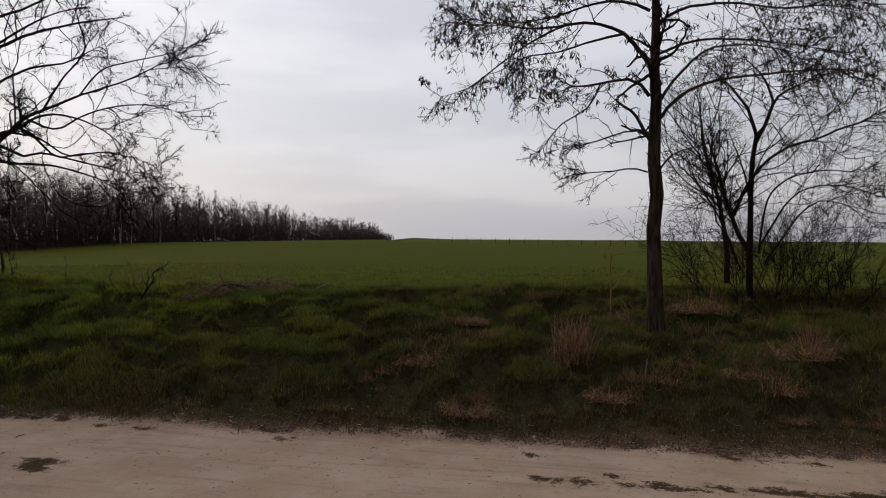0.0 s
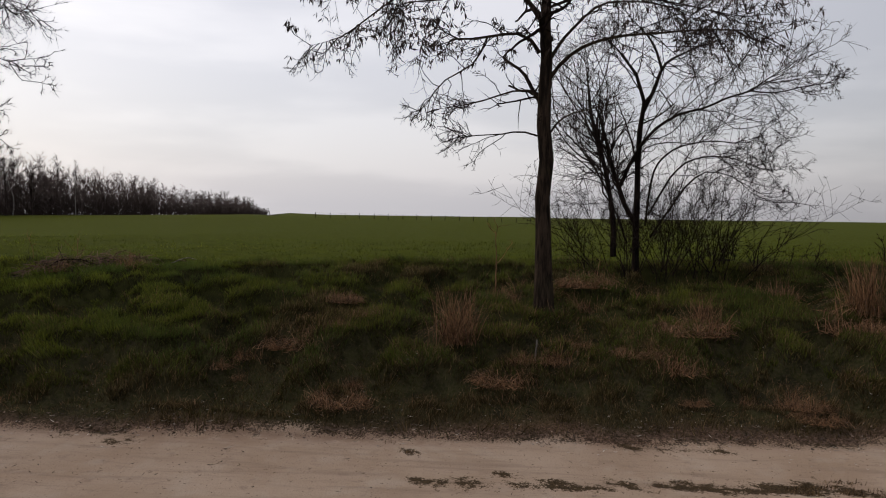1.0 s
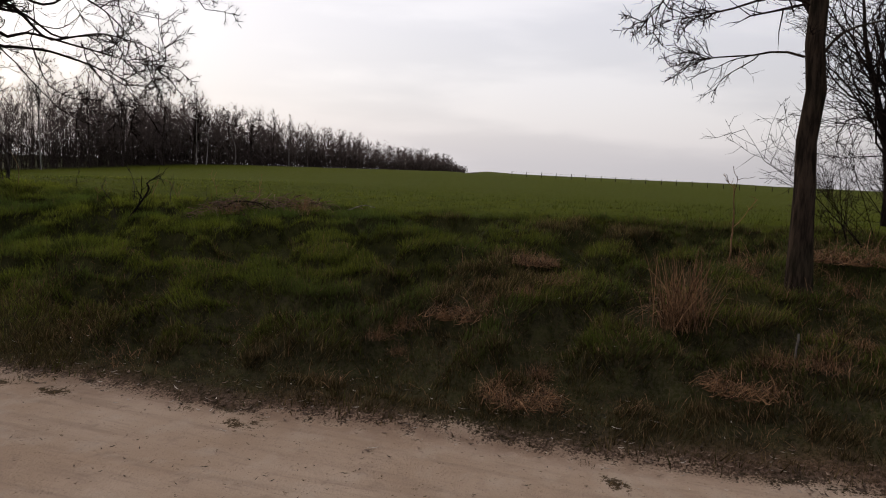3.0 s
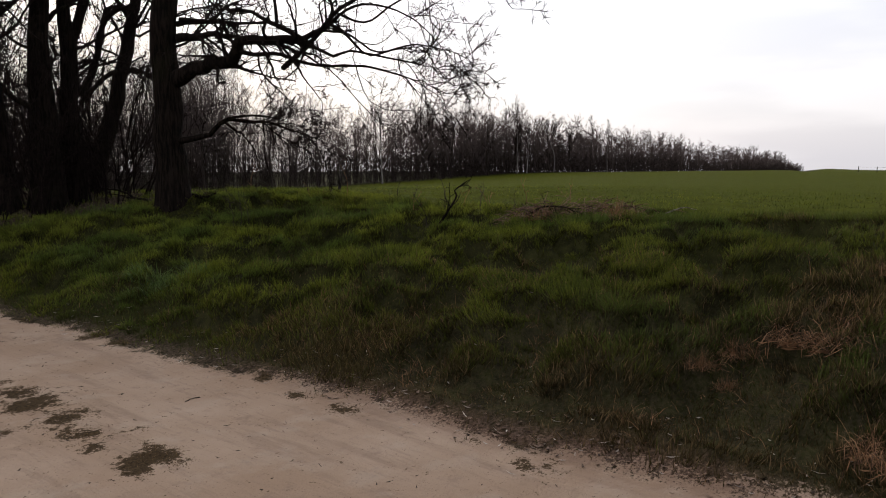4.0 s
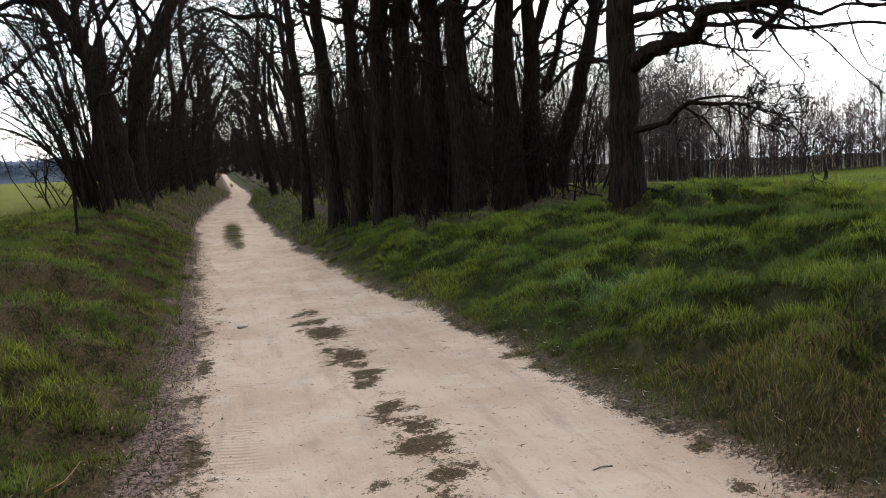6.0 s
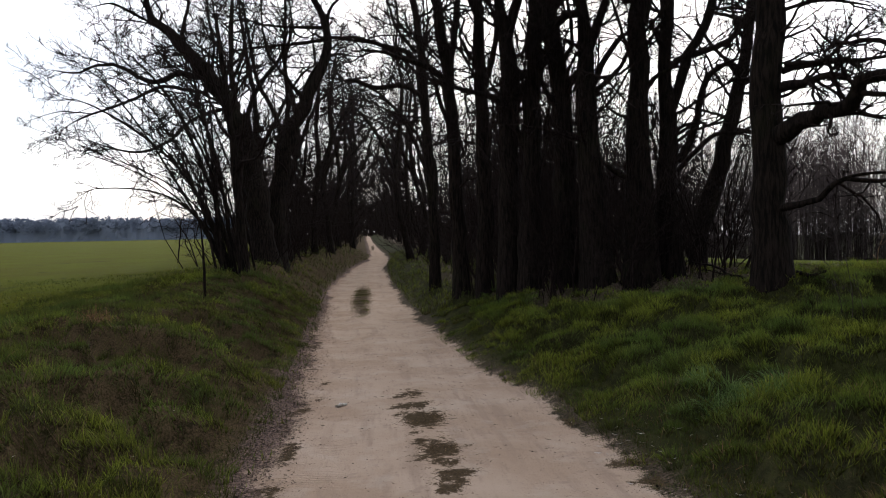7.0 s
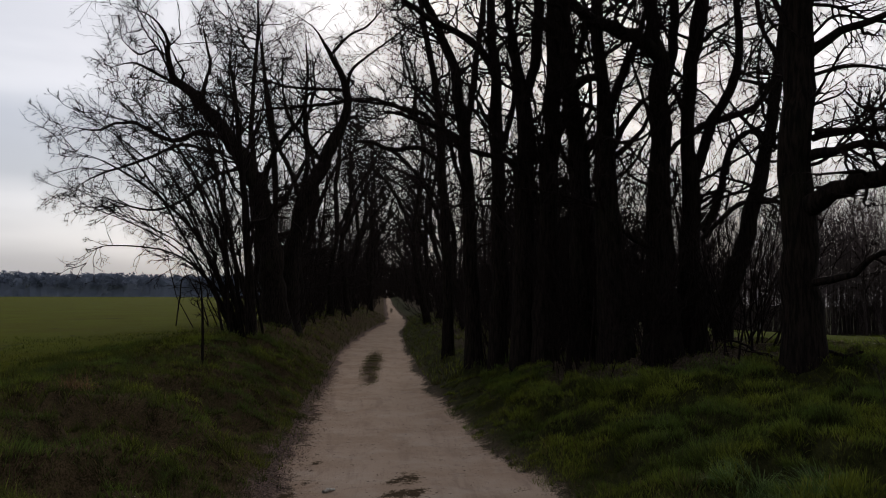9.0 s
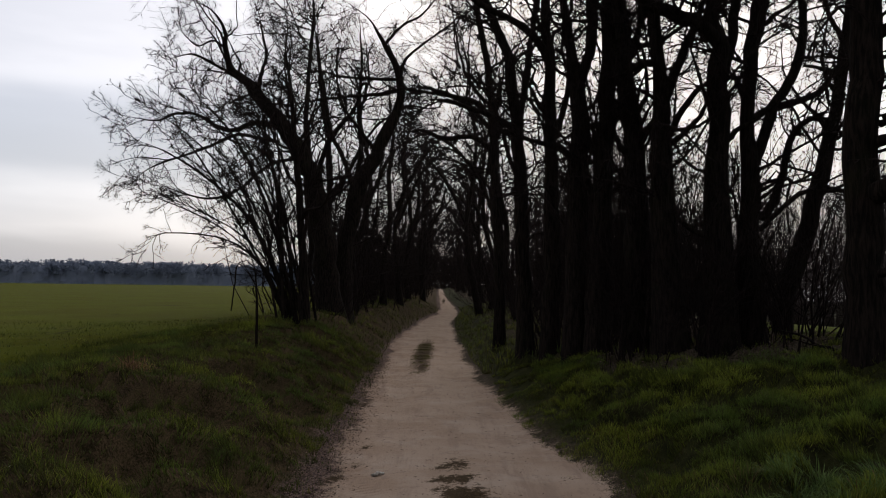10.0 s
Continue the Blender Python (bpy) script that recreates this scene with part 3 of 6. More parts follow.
is_road = (cell(S) > 0.5)
is_field = (cell(FIELD) > 0.5) & ~is_road
right_side = cell(X) > 0
flat_attr = {"sand": S.ravel(), "field": FIELD.ravel(), "litter": np.clip(LITTER, 0, 1).ravel(), "patch": PATCH.ravel(), "soil": np.clip(SOIL, 0, 1).ravel(), "tread": np.clip(TREAD, 0, 1).ravel()}
flat_pts = np.stack([X, Y, Z], -1).reshape(-1, 3)
for nm, sel, lab, cat in (("road", is_road, "pale sandy dirt track with worn wheel ruts", "road"),
                          ("field_east", is_field & right_side, "gently sloping field of young green crop", "field"),
                          ("field_west", is_field & ~right_side, "flat field of short green crop", "field"),
                          ("ground", ~is_road & ~is_field, "grassy verges and banks beside the dirt track", "ground")):
    q = quads[sel]
    used, inv = np.unique(q, return_inverse=True)
    ob = new(nm, mesh_from(nm, flat_pts[used], [inv.reshape(-1, 4)], EARTH, {k: v[used] for k, v in flat_attr.items()}))
    tagged(ob, lab, cat, kind="structure")

# ---- the row of old trees on the bank ----
OLD = "old trees along the track"
oak = []
oak.append([(5.76, 10.75, 0.85, 0.245), (5.71, 10.76, 2.42, 0.212), (5.73, 10.76, 3.92, 0.196), (5.79, 10.75, 5.45, 0.177), (5.94, 10.75, 8.55, 0.122), (6.00, 10.74, 11.77, 0.039)])
oak.append([(5.8, 10.62, 2.84, 0.146), (5.93, 10.17, 2.98, 0.117), (6.04, 9.78, 3.02, 0.106), (6.12, 9.51, 3.06, 0.101), (6.15, 9.42, 3.19, 0.096), (6.17, 9.35, 3.32, 0.087), (6.22, 9.18, 3.35, 0.078), (6.34, 8.77, 3.32, 0.072), (6.46, 8.37, 3.3, 0.071), (6.51, 8.22, 3.2, 0.067), (6.52, 8.16, 3.05, 0.042)])
oak.append([(6.49, 8.27, 3.28, 0.045), (6.6, 8.01, 3.39, 0.038), (6.69, 7.79, 3.48, 0.031), (6.71, 7.77, 3.69, 0.025), (6.71, 7.84, 4, 0.016)])
oak.append([(6.64, 7.74, 3.47, 0.028), (6.74, 7.55, 3.35, 0.022), (6.91, 7.25, 3.02, 0.017), (7.09, 6.85, 3.08, 0.012), (7.32, 6.35, 3.11, 0.006)])
oak.append([(6.65, 7.71, 3.5, 0.028), (6.68, 7.47, 3.63, 0.021), (6.73, 7.16, 3.69, 0.018), (6.79, 6.77, 3.62, 0.015), (6.85, 6.38, 3.46, 0.011), (6.9, 6.01, 3.19, 0.008), (6.97, 5.38, 2.55, 0.006)])
oak.append([(6.17, 9.34, 3.19, 0.036), (6.29, 9.07, 3.13, 0.033), (6.42, 8.75, 3.13, 0.030), (6.61, 8.3, 2.97, 0.026), (6.75, 7.95, 2.91, 0.023), (6.96, 7.44, 2.88, 0.019), (7.14, 7.02, 2.78, 0.015), (7.45, 6.26, 2.49, 0.006)])
oak.append([(6.51, 8.19, 3.25, 0.032), (6.54, 7.88, 3.12, 0.027), (6.57, 7.58, 3, 0.022), (6.61, 7.28, 3.05, 0.018), (6.69, 6.45, 2.87, 0.013), (6.78, 5.59, 2.66, 0.006)])
oak.append([(6.27, 9.01, 3.1, 0.017), (6.3, 9, 2.89, 0.014), (6.37, 8.84, 2.69, 0.013), (6.53, 8.49, 2.37, 0.007)])
oak.append([(6.47, 8.33, 2.97, 0.016), (6.48, 8.21, 2.76, 0.013), (6.51, 8.05, 2.59, 0.010), (6.55, 7.77, 2.3, 0.006)])
oak.append([(5.82, 10.55, 3.48, 0.069), (5.95, 10.1, 3.47, 0.051), (6.05, 9.76, 3.49, 0.047), (6.13, 9.5, 3.37, 0.046)])
oak.append([(6.52, 8.17, 3.28, 0.038), (6.41, 8.37, 3.4, 0.038), (6.3, 8.59, 3.52, 0.035), (6.21, 8.78, 3.63, 0.032), (6.08, 9.02, 3.76, 0.026), (5.91, 9.37, 3.73, 0.013)])
oak.append([(6.37, 8.66, 3.54, 0.032), (6.39, 8.7, 3.79, 0.026), (6.4, 8.76, 4.09, 0.019), (6.48, 8.63, 4.49, 0.010)])
oak.append([(5.83, 10.5, 3.77, 0.038), (5.99, 10.23, 3.74, 0.030), (6.11, 10.02, 3.72, 0.027), (6.24, 9.8, 3.92, 0.022), (6.43, 9.46, 4.06, 0.014)])
oak.append([(5.8, 10.63, 1.84, 0.056), (6.01, 10.12, 1.92, 0.042), (6.1, 9.92, 2.08, 0.038), (6.18, 9.72, 2.18, 0.034), (6.32, 9.38, 2.12, 0.027), (6.45, 9.05, 2.11, 0.020), (6.62, 8.64, 1.97, 0.013), (6.79, 8.23, 1.84, 0.007)])
oak.append([(6.1, 9.6, 2.18, 0.021), (6.18, 9.18, 2.21, 0.017), (6.27, 8.72, 2.17, 0.013), (6.36, 8.28, 2.04, 0.006)])
oak.append([(6.29, 8.96, 2.1, 0.016), (6.41, 8.78, 1.92, 0.012), (6.59, 8.46, 1.74, 0.006)])
oak.append([(5.91, 10.75, 4.87, 0.074), (6.22, 10.66, 5.1, 0.057), (6.5, 10.59, 5.21, 0.049), (6.87, 10.5, 5.34, 0.040), (7.37, 10.37, 5.56, 0.022), (7.89, 10.21, 5.88, 0.011)])
oak.append([(5.92, 10.75, 3.73, 0.052), (6.14, 10.73, 3.8, 0.046), (6.58, 10.68, 3.85, 0.040), (7.02, 10.63, 3.86, 0.028), (7.75, 10.55, 3.96, 0.011)])
oak.append([(5.94, 10.75, 4.57, 0.029), (6.3, 10.82, 4.69, 0.026), (6.74, 10.89, 4.75, 0.024), (7.46, 11.02, 4.7, 0.012)])
oak.append([(5.61, 10.75, 5.21, 0.046), (5.41, 10.87, 5.79, 0.035), (5.09, 11, 6.39, 0.024), (4.67, 11.11, 6.83, 0.012)])
oak.append([(6.4, 8.58, 2.89, 0.043), (6.55, 8.05, 3.26, 0.035), (6.67, 7.65, 3.65, 0.030), (6.75, 7.38, 3.76, 0.025), (6.92, 6.81, 4.01, 0.020), (7.15, 6.01, 4.29, 0.014), (7.44, 5.04, 4.81, 0.007)])
oak.append([(6.67, 7.65, 3.63, 0.021), (6.86, 7.2, 3.47, 0.017), (7.06, 6.7, 3.75, 0.014), (7.37, 5.95, 3.9, 0.011), (7.68, 5.19, 3.73, 0.006)])
oak.append([(6.61, 7.87, 3.4, 0.021), (6.7, 7.4, 3.3, 0.017), (6.78, 6.92, 3.02, 0.014), (6.91, 6.27, 3.07, 0.011), (7.05, 5.52, 2.88, 0.006)])
oak.append([(6.75, 7.38, 3.76, 0.021), (6.89, 7.11, 4.29, 0.017), (7.05, 6.8, 4.77, 0.014), (7.05, 6.91, 5.24, 0.010), (7.05, 7.02, 5.62, 0.007)])
oak.append([(6.46, 8.38, 4.64, 0.028), (6.54, 7.9, 4.91, 0.021), (6.63, 7.42, 5.17, 0.017), (6.71, 6.95, 5.34, 0.011), (6.82, 6.39, 5.43, 0.007)])
oak.append([(6.92, 6.81, 4.01, 0.015), (7.07, 6.49, 4.44, 0.013), (7.24, 6.07, 4.59, 0.011), (7.48, 5.49, 4.75, 0.008), (7.72, 4.89, 5, 0.006)])
oak.append([(5.8, 10.7, 5.6, 0.061), (5.6, 9.4, 6.1, 0.046), (5.6, 8.0, 6.3, 0.030), (5.7, 6.8, 6.0, 0.011)])
oak.append([(6.4, 8.56, 4.45, 0.032), (6.61, 8.08, 4.8, 0.028), (6.82, 7.6, 5.06, 0.022), (7.12, 6.85, 5.26, 0.017), (7.43, 6.1, 5.4, 0.009)])
oak.append([(6.46, 8.38, 5.19, 0.028), (6.58, 7.71, 5.36, 0.022), (6.69, 7.15, 5.58, 0.016), (6.81, 6.49, 5.79, 0.009)])
oak.append([(6.43, 8.48, 3.9, 0.028), (6.66, 8.03, 4.29, 0.022), (6.86, 7.64, 4.5, 0.019), (7.08, 7.16, 4.61, 0.015), (7.36, 6.6, 4.97, 0.01)])
bare_tree("oak_tree", "massive old leafless oak with a low crooked limb over the field", oak, 11, extra=2, flare=0.3, n1=5.0, n2=8, n3=5, limb_n=6.0, t0=0.2, pods=1500,
          group=OLD, len1=0.17, limb_len=0.5, twig=0.0042, up=0.0, wig=0.19, b1=0.5, angle=55, thick=0.026, pod_size=0.05)

LEANING, FORKED, UPRIGHT = "leaning leafless oak with a bare dark trunk", "old leafless oak with a forked dark trunk", "tall leafless oak with a straight dark trunk"


def row_oak(label, seed, stems, extra=3):
    bare_tree("oak_tree", label, stems, seed, extra=extra, limb_n=4.1, n1=2.9, n2=9, n3=4.4, t0=0.2, len1=0.27, limb_len=0.75, twig=0.0042, tips=4, group=OLD, up=0.03, wig=0.24, angle=56, b1=0.3, thick=0.032, flare=0.3)


oak = []
oak.append([(6.54, 15.25, 0.76, 0.148), (6.64, 15.25, 1.71, 0.191), (6.97, 15.25, 2.55, 0.17), (7.17, 15.25, 3.35, 0.149), (7.32, 15.25, 4, 0.134), (7.5, 15.25, 4.76, 0.107), (7.65, 15.25, 5.68, 0.097), (7.78, 15.25, 6.67, 0.081), (7.91, 15.25, 7.99, 0.054), (7.89, 15.25, 9.22, 0.022)])
oak.append([(7.41, 15.25, 4.49, 0.054), (7.23, 15.32, 4.77, 0.048), (6.97, 15.35, 4.67, 0.043), (6.81, 15.38, 4.4, 0.022)])
oak.append([(7.22, 15.25, 3.51, 0.053), (7.52, 15.18, 3.45, 0.043), (7.76, 15.13, 3.34, 0.032), (8.1, 15.05, 3.28, 0.016)])
oak.append([(7.72, 15.25, 6.12, 0.054), (7.52, 15.35, 6.59, 0.043), (7.42, 15.46, 7.18, 0.038), (7.44, 15.59, 7.9, 0.022)])
row_oak(LEANING, 30, oak, 4)
oak = []
oak.append([(5.36, 13.46, 0.77, 0.222), (5.31, 13.46, 1.7, 0.204), (5.31, 13.46, 2.63, 0.168), (5.3, 13.46, 3.57, 0.15), (5.26, 13.46, 4.18, 0.112), (5.27, 13.46, 4.61, 0.108), (5.34, 13.46, 5.46, 0.113), (5.48, 13.46, 6.23, 0.123), (5.6, 13.46, 7.2, 0.085), (5.61, 13.46, 8.36, 0.038)])
oak.append([(5.35, 13.46, 3.57, 0.093), (5.54, 13.51, 4.05, 0.085), (5.68, 13.55, 4.49, 0.085), (5.88, 13.59, 4.83, 0.076), (6.11, 13.64, 5.23, 0.077), (6.25, 13.69, 5.78, 0.067), (6.26, 13.75, 6.44, 0.058), (6.26, 13.84, 7.47, 0.029)])
oak.append([(5.48, 13.46, 2.72, 0.075), (5.68, 13.36, 3.13, 0.065), (5.77, 13.26, 3.63, 0.055), (5.83, 13.18, 3.99, 0.055), (6.03, 13.11, 4.25, 0.05), (6.41, 13.04, 4.4, 0.037)])
oak.append([(5.3, 13.46, 4.3, 0.066), (5.62, 13.53, 4.51, 0.057), (6.05, 13.61, 4.65, 0.052), (6.54, 13.71, 4.87, 0.048), (6.85, 13.79, 5.28, 0.039), (7.21, 13.89, 5.76, 0.02)])
oak.append([(5.46, 13.46, 2.58, 0.047), (5.91, 13.62, 2.97, 0.043), (6.32, 13.74, 3.23, 0.038), (7.1, 13.92, 3.27, 0.019)])
row_oak(FORKED, 31, oak, 4)
oak = []
oak.append([(4.7, 13.19, 0.71, 0.307), (4.69, 13.19, 1.7, 0.236), (4.69, 13.19, 2.61, 0.2), (4.7, 13.19, 3.53, 0.164), (4.69, 13.19, 4.17, 0.156), (4.69, 13.19, 4.73, 0.156), (4.72, 13.19, 5.28, 0.147), (4.64, 13.19, 5.84, 0.11), (4.61, 13.19, 6.5, 0.092), (4.6, 13.19, 7.63, 0.046)])
oak.append([(4.78, 13.19, 5.01, 0.101), (4.96, 13.3, 5.55, 0.084), (5.04, 13.4, 6.11, 0.084), (5.09, 13.55, 6.93, 0.062), (5.13, 13.74, 7.99, 0.029)])
oak.append([(4.76, 13.19, 5.42, 0.11), (4.47, 13.08, 5.66, 0.109), (4.17, 12.99, 5.79, 0.108), (3.79, 12.88, 5.89, 0.098), (3.45, 12.77, 6, 0.089), (3.16, 12.67, 6.17, 0.079), (2.64, 12.46, 6.54, 0.043), (2.09, 12.28, 6.71, 0.017)])
oak.append([(4.85, 13.19, 3.94, 0.046), (5.02, 13.13, 4.14, 0.037), (5.34, 13.06, 4.29, 0.018)])
oak.append([(4.55, 13.19, 2.43, 0.054), (4.3, 13.11, 2.53, 0.045), (4.1, 13.05, 2.65, 0.036), (3.94, 12.98, 2.87, 0.018)])
row_oak(FORKED, 32, oak, 4)
oak = []
oak.append([(4.02, 13.32, 0.8, 0.264), (3.93, 13.32, 1.71, 0.228), (3.85, 13.32, 2.62, 0.21), (3.83, 13.32, 3.54, 0.174), (3.84, 13.32, 4.1, 0.156), (3.84, 13.32, 4.61, 0.138), (3.79, 13.32, 5.12, 0.106), (3.75, 13.32, 5.78, 0.102), (3.74, 13.32, 6.72, 0.084), (3.71, 13.32, 8.05, 0.037)])
oak.append([(3.91, 13.32, 4.61, 0.083), (4.09, 13.41, 5.06, 0.074), (4.24, 13.48, 5.43, 0.066), (4.44, 13.57, 5.85, 0.061), (4.61, 13.65, 6.28, 0.048), (4.86, 13.81, 7.13, 0.029)])
oak.append([(3.76, 13.32, 5.22, 0.065), (3.51, 13.27, 5.16, 0.055), (3.31, 13.23, 5.02, 0.046), (3.12, 13.18, 4.9, 0.027)])
oak.append([(3.99, 13.32, 4.05, 0.055), (4.3, 13.49, 4.59, 0.047), (4.54, 13.58, 4.87, 0.042), (4.81, 13.66, 5.03, 0.019)])
row_oak(FORKED, 33, oak, 4)
oak = []
oak.append([(3.6, 13.96, 0.67, 0.219), (3.62, 13.96, 1.72, 0.2), (3.61, 13.96, 2.68, 0.182), (3.58, 13.96, 3.64, 0.163), (3.51, 13.96, 4.41, 0.145), (3.44, 13.96, 5.19, 0.135), (3.37, 13.96, 5.98, 0.126), (3.29, 13.96, 6.76, 0.107), (3.21, 13.96, 7.75, 0.068), (3.15, 13.96, 8.75, 0.029)])
oak.append([(3.43, 13.96, 5.29, 0.058), (3.62, 14.06, 5.82, 0.054), (3.75, 14.16, 6.35, 0.049), (3.71, 14.28, 6.99, 0.03)])
oak.append([(3.56, 13.96, 3.74, 0.058), (3.35, 13.88, 3.91, 0.048), (3.19, 13.78, 4.19, 0.038), (3.07, 13.67, 4.54, 0.028)])
row_oak(UPRIGHT, 34, oak, 4)
oak = []
oak.append([(3.11, 14.62, 0.64, 0.219), (3.1, 14.62, 1.73, 0.2), (3.16, 14.62, 2.73, 0.18), (3.19, 14.62, 3.74, 0.171), (3.24, 14.62, 4.55, 0.161), (3.3, 14.62, 5.57, 0.152), (3.3, 14.62, 6.39, 0.132), (3.25, 14.62, 7.43, 0.092), (3.18, 14.62, 8.88, 0.041)])
oak.append([(3.23, 14.62, 4.24, 0.06), (3.46, 14.77, 4.73, 0.056), (3.6, 14.91, 5.24, 0.046), (3.76, 15.1, 5.92, 0.031)])
oak.append([(3.11, 14.62, 2.93, 0.06), (2.92, 14.49, 3.32, 0.05), (2.8, 14.37, 3.7, 0.039), (2.73, 14.19, 4.26, 0.019)])
row_oak(UPRIGHT, 35, oak, 4)
oak = []
oak.append([(2.75, 14.9, 0.62, 0.182), (2.77, 14.9, 1.73, 0.183), (2.79, 14.9, 2.75, 0.173), (2.81, 14.9, 3.78, 0.164), (2.81, 14.9, 4.55, 0.154), (2.78, 14.9, 5.23, 0.134), (2.68, 14.9, 5.85, 0.093), (2.57, 14.9, 6.42, 0.082), (2.5, 14.9, 7.21, 0.072), (2.44, 14.9, 8.58, 0.042)])
oak.append([(2.8, 14.9, 5.12, 0.092), (2.97, 14.97, 5.82, 0.098), (3.07, 15.04, 6.53, 0.099), (3.11, 15.12, 7.41, 0.084), (3.19, 15.24, 8.65, 0.043)])
oak.append([(2.75, 14.9, 3.83, 0.066), (2.47, 14.79, 4.07, 0.061), (2.19, 14.71, 4.13, 0.05), (1.9, 14.63, 4.17, 0.04), (1.49, 14.5, 4.31, 0.02)])
row_oak(FORKED, 36, oak, 4)
oak = []
oak.append([(2.49, 16.3, 0.64, 0.177), (2.52, 16.3, 1.75, 0.167), (2.51, 16.3, 2.86, 0.156), (2.51, 16.3, 3.99, 0.134), (2.47, 16.3, 5.12, 0.124), (2.43, 16.3, 6.14, 0.101), (2.38, 16.3, 6.94, 0.09), (2.35, 16.3, 7.97, 0.068), (2.31, 16.3, 9.36, 0.034)])
oak.append([(2.46, 16.3, 5.97, 0.09), (2.26, 16.21, 6.34, 0.078), (1.92, 16.12, 6.65, 0.078), (1.58, 16.05, 6.82, 0.066), (1.24, 15.98, 6.95, 0.066), (0.91, 15.9, 7.14, 0.055), (0.42, 15.77, 7.45, 0.033)])
oak.append([(2.51, 16.3, 4.44, 0.056), (2.73, 16.42, 5.03, 0.057), (2.87, 16.56, 5.75, 0.046), (2.85, 16.69, 6.49, 0.023)])
row_oak(UPRIGHT, 37, oak, 4)
oak = []
oak.append([(2.08, 16.9, 0.61, 0.172), (2.04, 16.9, 1.76, 0.161), (1.99, 16.9, 2.91, 0.15), (1.93, 16.9, 4.07, 0.139), (1.86, 16.9, 4.89, 0.128), (1.79, 16.9, 5.65, 0.116), (1.68, 16.9, 6.3, 0.099), (1.47, 16.9, 6.83, 0.087), (1.18, 16.9, 7.48, 0.076), (0.84, 16.9, 8.3, 0.058), (0.44, 16.9, 9.25, 0.035)])
oak.append([(1.89, 16.9, 4.66, 0.075), (2.07, 17.14, 5.89, 0.071), (2.19, 17.3, 6.78, 0.06), (2.32, 17.47, 7.7, 0.061), (2.41, 17.69, 8.9, 0.037)])
oak.append([(1.86, 16.9, 4.77, 0.07), (1.45, 16.8, 5.04, 0.058), (1.04, 16.72, 5.14, 0.046), (0.53, 16.61, 5.29, 0.034), (0.08, 16.52, 5.32, 0.023)])
row_oak(LEANING, 38, oak, 4)
oak = []
oak.append([(1.78, 20.2, 0.55, 0.137), (1.79, 20.2, 1.79, 0.124), (1.73, 20.2, 3.17, 0.118), (1.62, 20.2, 4.56, 0.111), (1.55, 20.2, 5.97, 0.097), (1.42, 20.2, 7.09, 0.084), (1.21, 20.2, 8.15, 0.07), (1.01, 20.2, 9.36, 0.056), (0.81, 20.2, 10.64, 0.028)])
oak.append([(1.61, 20.2, 4.91, 0.076), (1.05, 20.13, 5.25, 0.062), (0.43, 20.08, 5.18, 0.055), (-0.12, 20.02, 5.36, 0.041), (-0.66, 19.97, 5.28, 0.02)])
oak.append([(1.57, 20.2, 5.68, 0.07), (1.13, 20.26, 6.12, 0.063), (0.58, 20.31, 6.27, 0.056), (-0.05, 20.38, 6.49, 0.042), (-0.54, 20.42, 6.49, 0.021)])
row_oak(UPRIGHT, 39, oak, 4)

# ---- trees on the other side of the track ----
oak = []
oak.append([(-3.11, 26.3, 0.38, 0.426), (-3.32, 26.3, 2.24, 0.384), (-3.55, 26.3, 3.85, 0.342), (-3.87, 26.3, 5.1, 0.300), (-4.26, 26.3, 5.91, 0.258), (-4.74, 26.3, 6.58, 0.229), (-5.32, 26.3, 7.35, 0.200), (-6.03, 26.3, 8.06, 0.143), (-6.56, 26.3, 8.6, 0.107), (-6.7, 26.3, 9.23, 0.086), (-6.74, 26.3, 9.78, 0.071), (-7.19, 26.3, 10.41, 0.050), (-7.97, 26.3, 10.77, 0.029)])
oak.append([(-4.7, 26.3, 6.54, 0.094), (-5.24, 26.35, 6.69, 0.094), (-5.78, 26.41, 6.77, 0.083), (-6.32, 26.46, 6.56, 0.077), (-6.86, 26.51, 6.61, 0.065), (-7.59, 26.58, 7.03, 0.053), (-8.31, 26.65, 7.1, 0.042), (-9.03, 26.72, 6.87, 0.030), (-10.3, 26.84, 7.07, 0.012)])
oak.append([(-4.88, 26.3, 6.14, 0.071), (-5.55, 26.16, 6.24, 0.059), (-6.21, 26.02, 6.3, 0.052), (-6.93, 25.86, 5.92, 0.046), (-7.72, 25.68, 5.57, 0.036), (-8.5, 25.51, 5.25, 0.028), (-9.17, 25.34, 4.8, 0.013)])
oak.append([(-4.35, 26.3, 5.64, 0.059), (-5.17, 26.02, 5.33, 0.052), (-5.94, 25.7, 4.58, 0.046), (-6.71, 25.42, 4.21, 0.036), (-7.62, 25.15, 4.35, 0.024), (-8.51, 24.88, 4.74, 0.011)])
oak.append([(-5.5, 26.3, 7.44, 0.071), (-5.62, 26.45, 8.2, 0.059), (-5.45, 26.59, 8.97, 0.048), (-5.61, 26.73, 9.75, 0.036), (-5.84, 26.92, 10.73, 0.018)])
oak.append([(-6.03, 26.3, 8.06, 0.059), (-6.44, 26.2, 8.3, 0.047), (-7.09, 26.04, 8.61, 0.041), (-7.66, 25.91, 8.84, 0.029), (-8.38, 25.78, 8.62, 0.014)])
oak.append([(-6.68, 26.3, 9.14, 0.047), (-7.12, 26.4, 9.44, 0.038), (-7.67, 26.49, 9.28, 0.028), (-8.33, 26.63, 9.86, 0.017)])
oak.append([(-4.74, 26.3, 6.63, 0.042), (-4.66, 26.5, 7.67, 0.036), (-4.88, 26.72, 8.82, 0.029), (-4.84, 26.93, 10, 0.018), (-5.07, 27.15, 11.2, 0.009)])
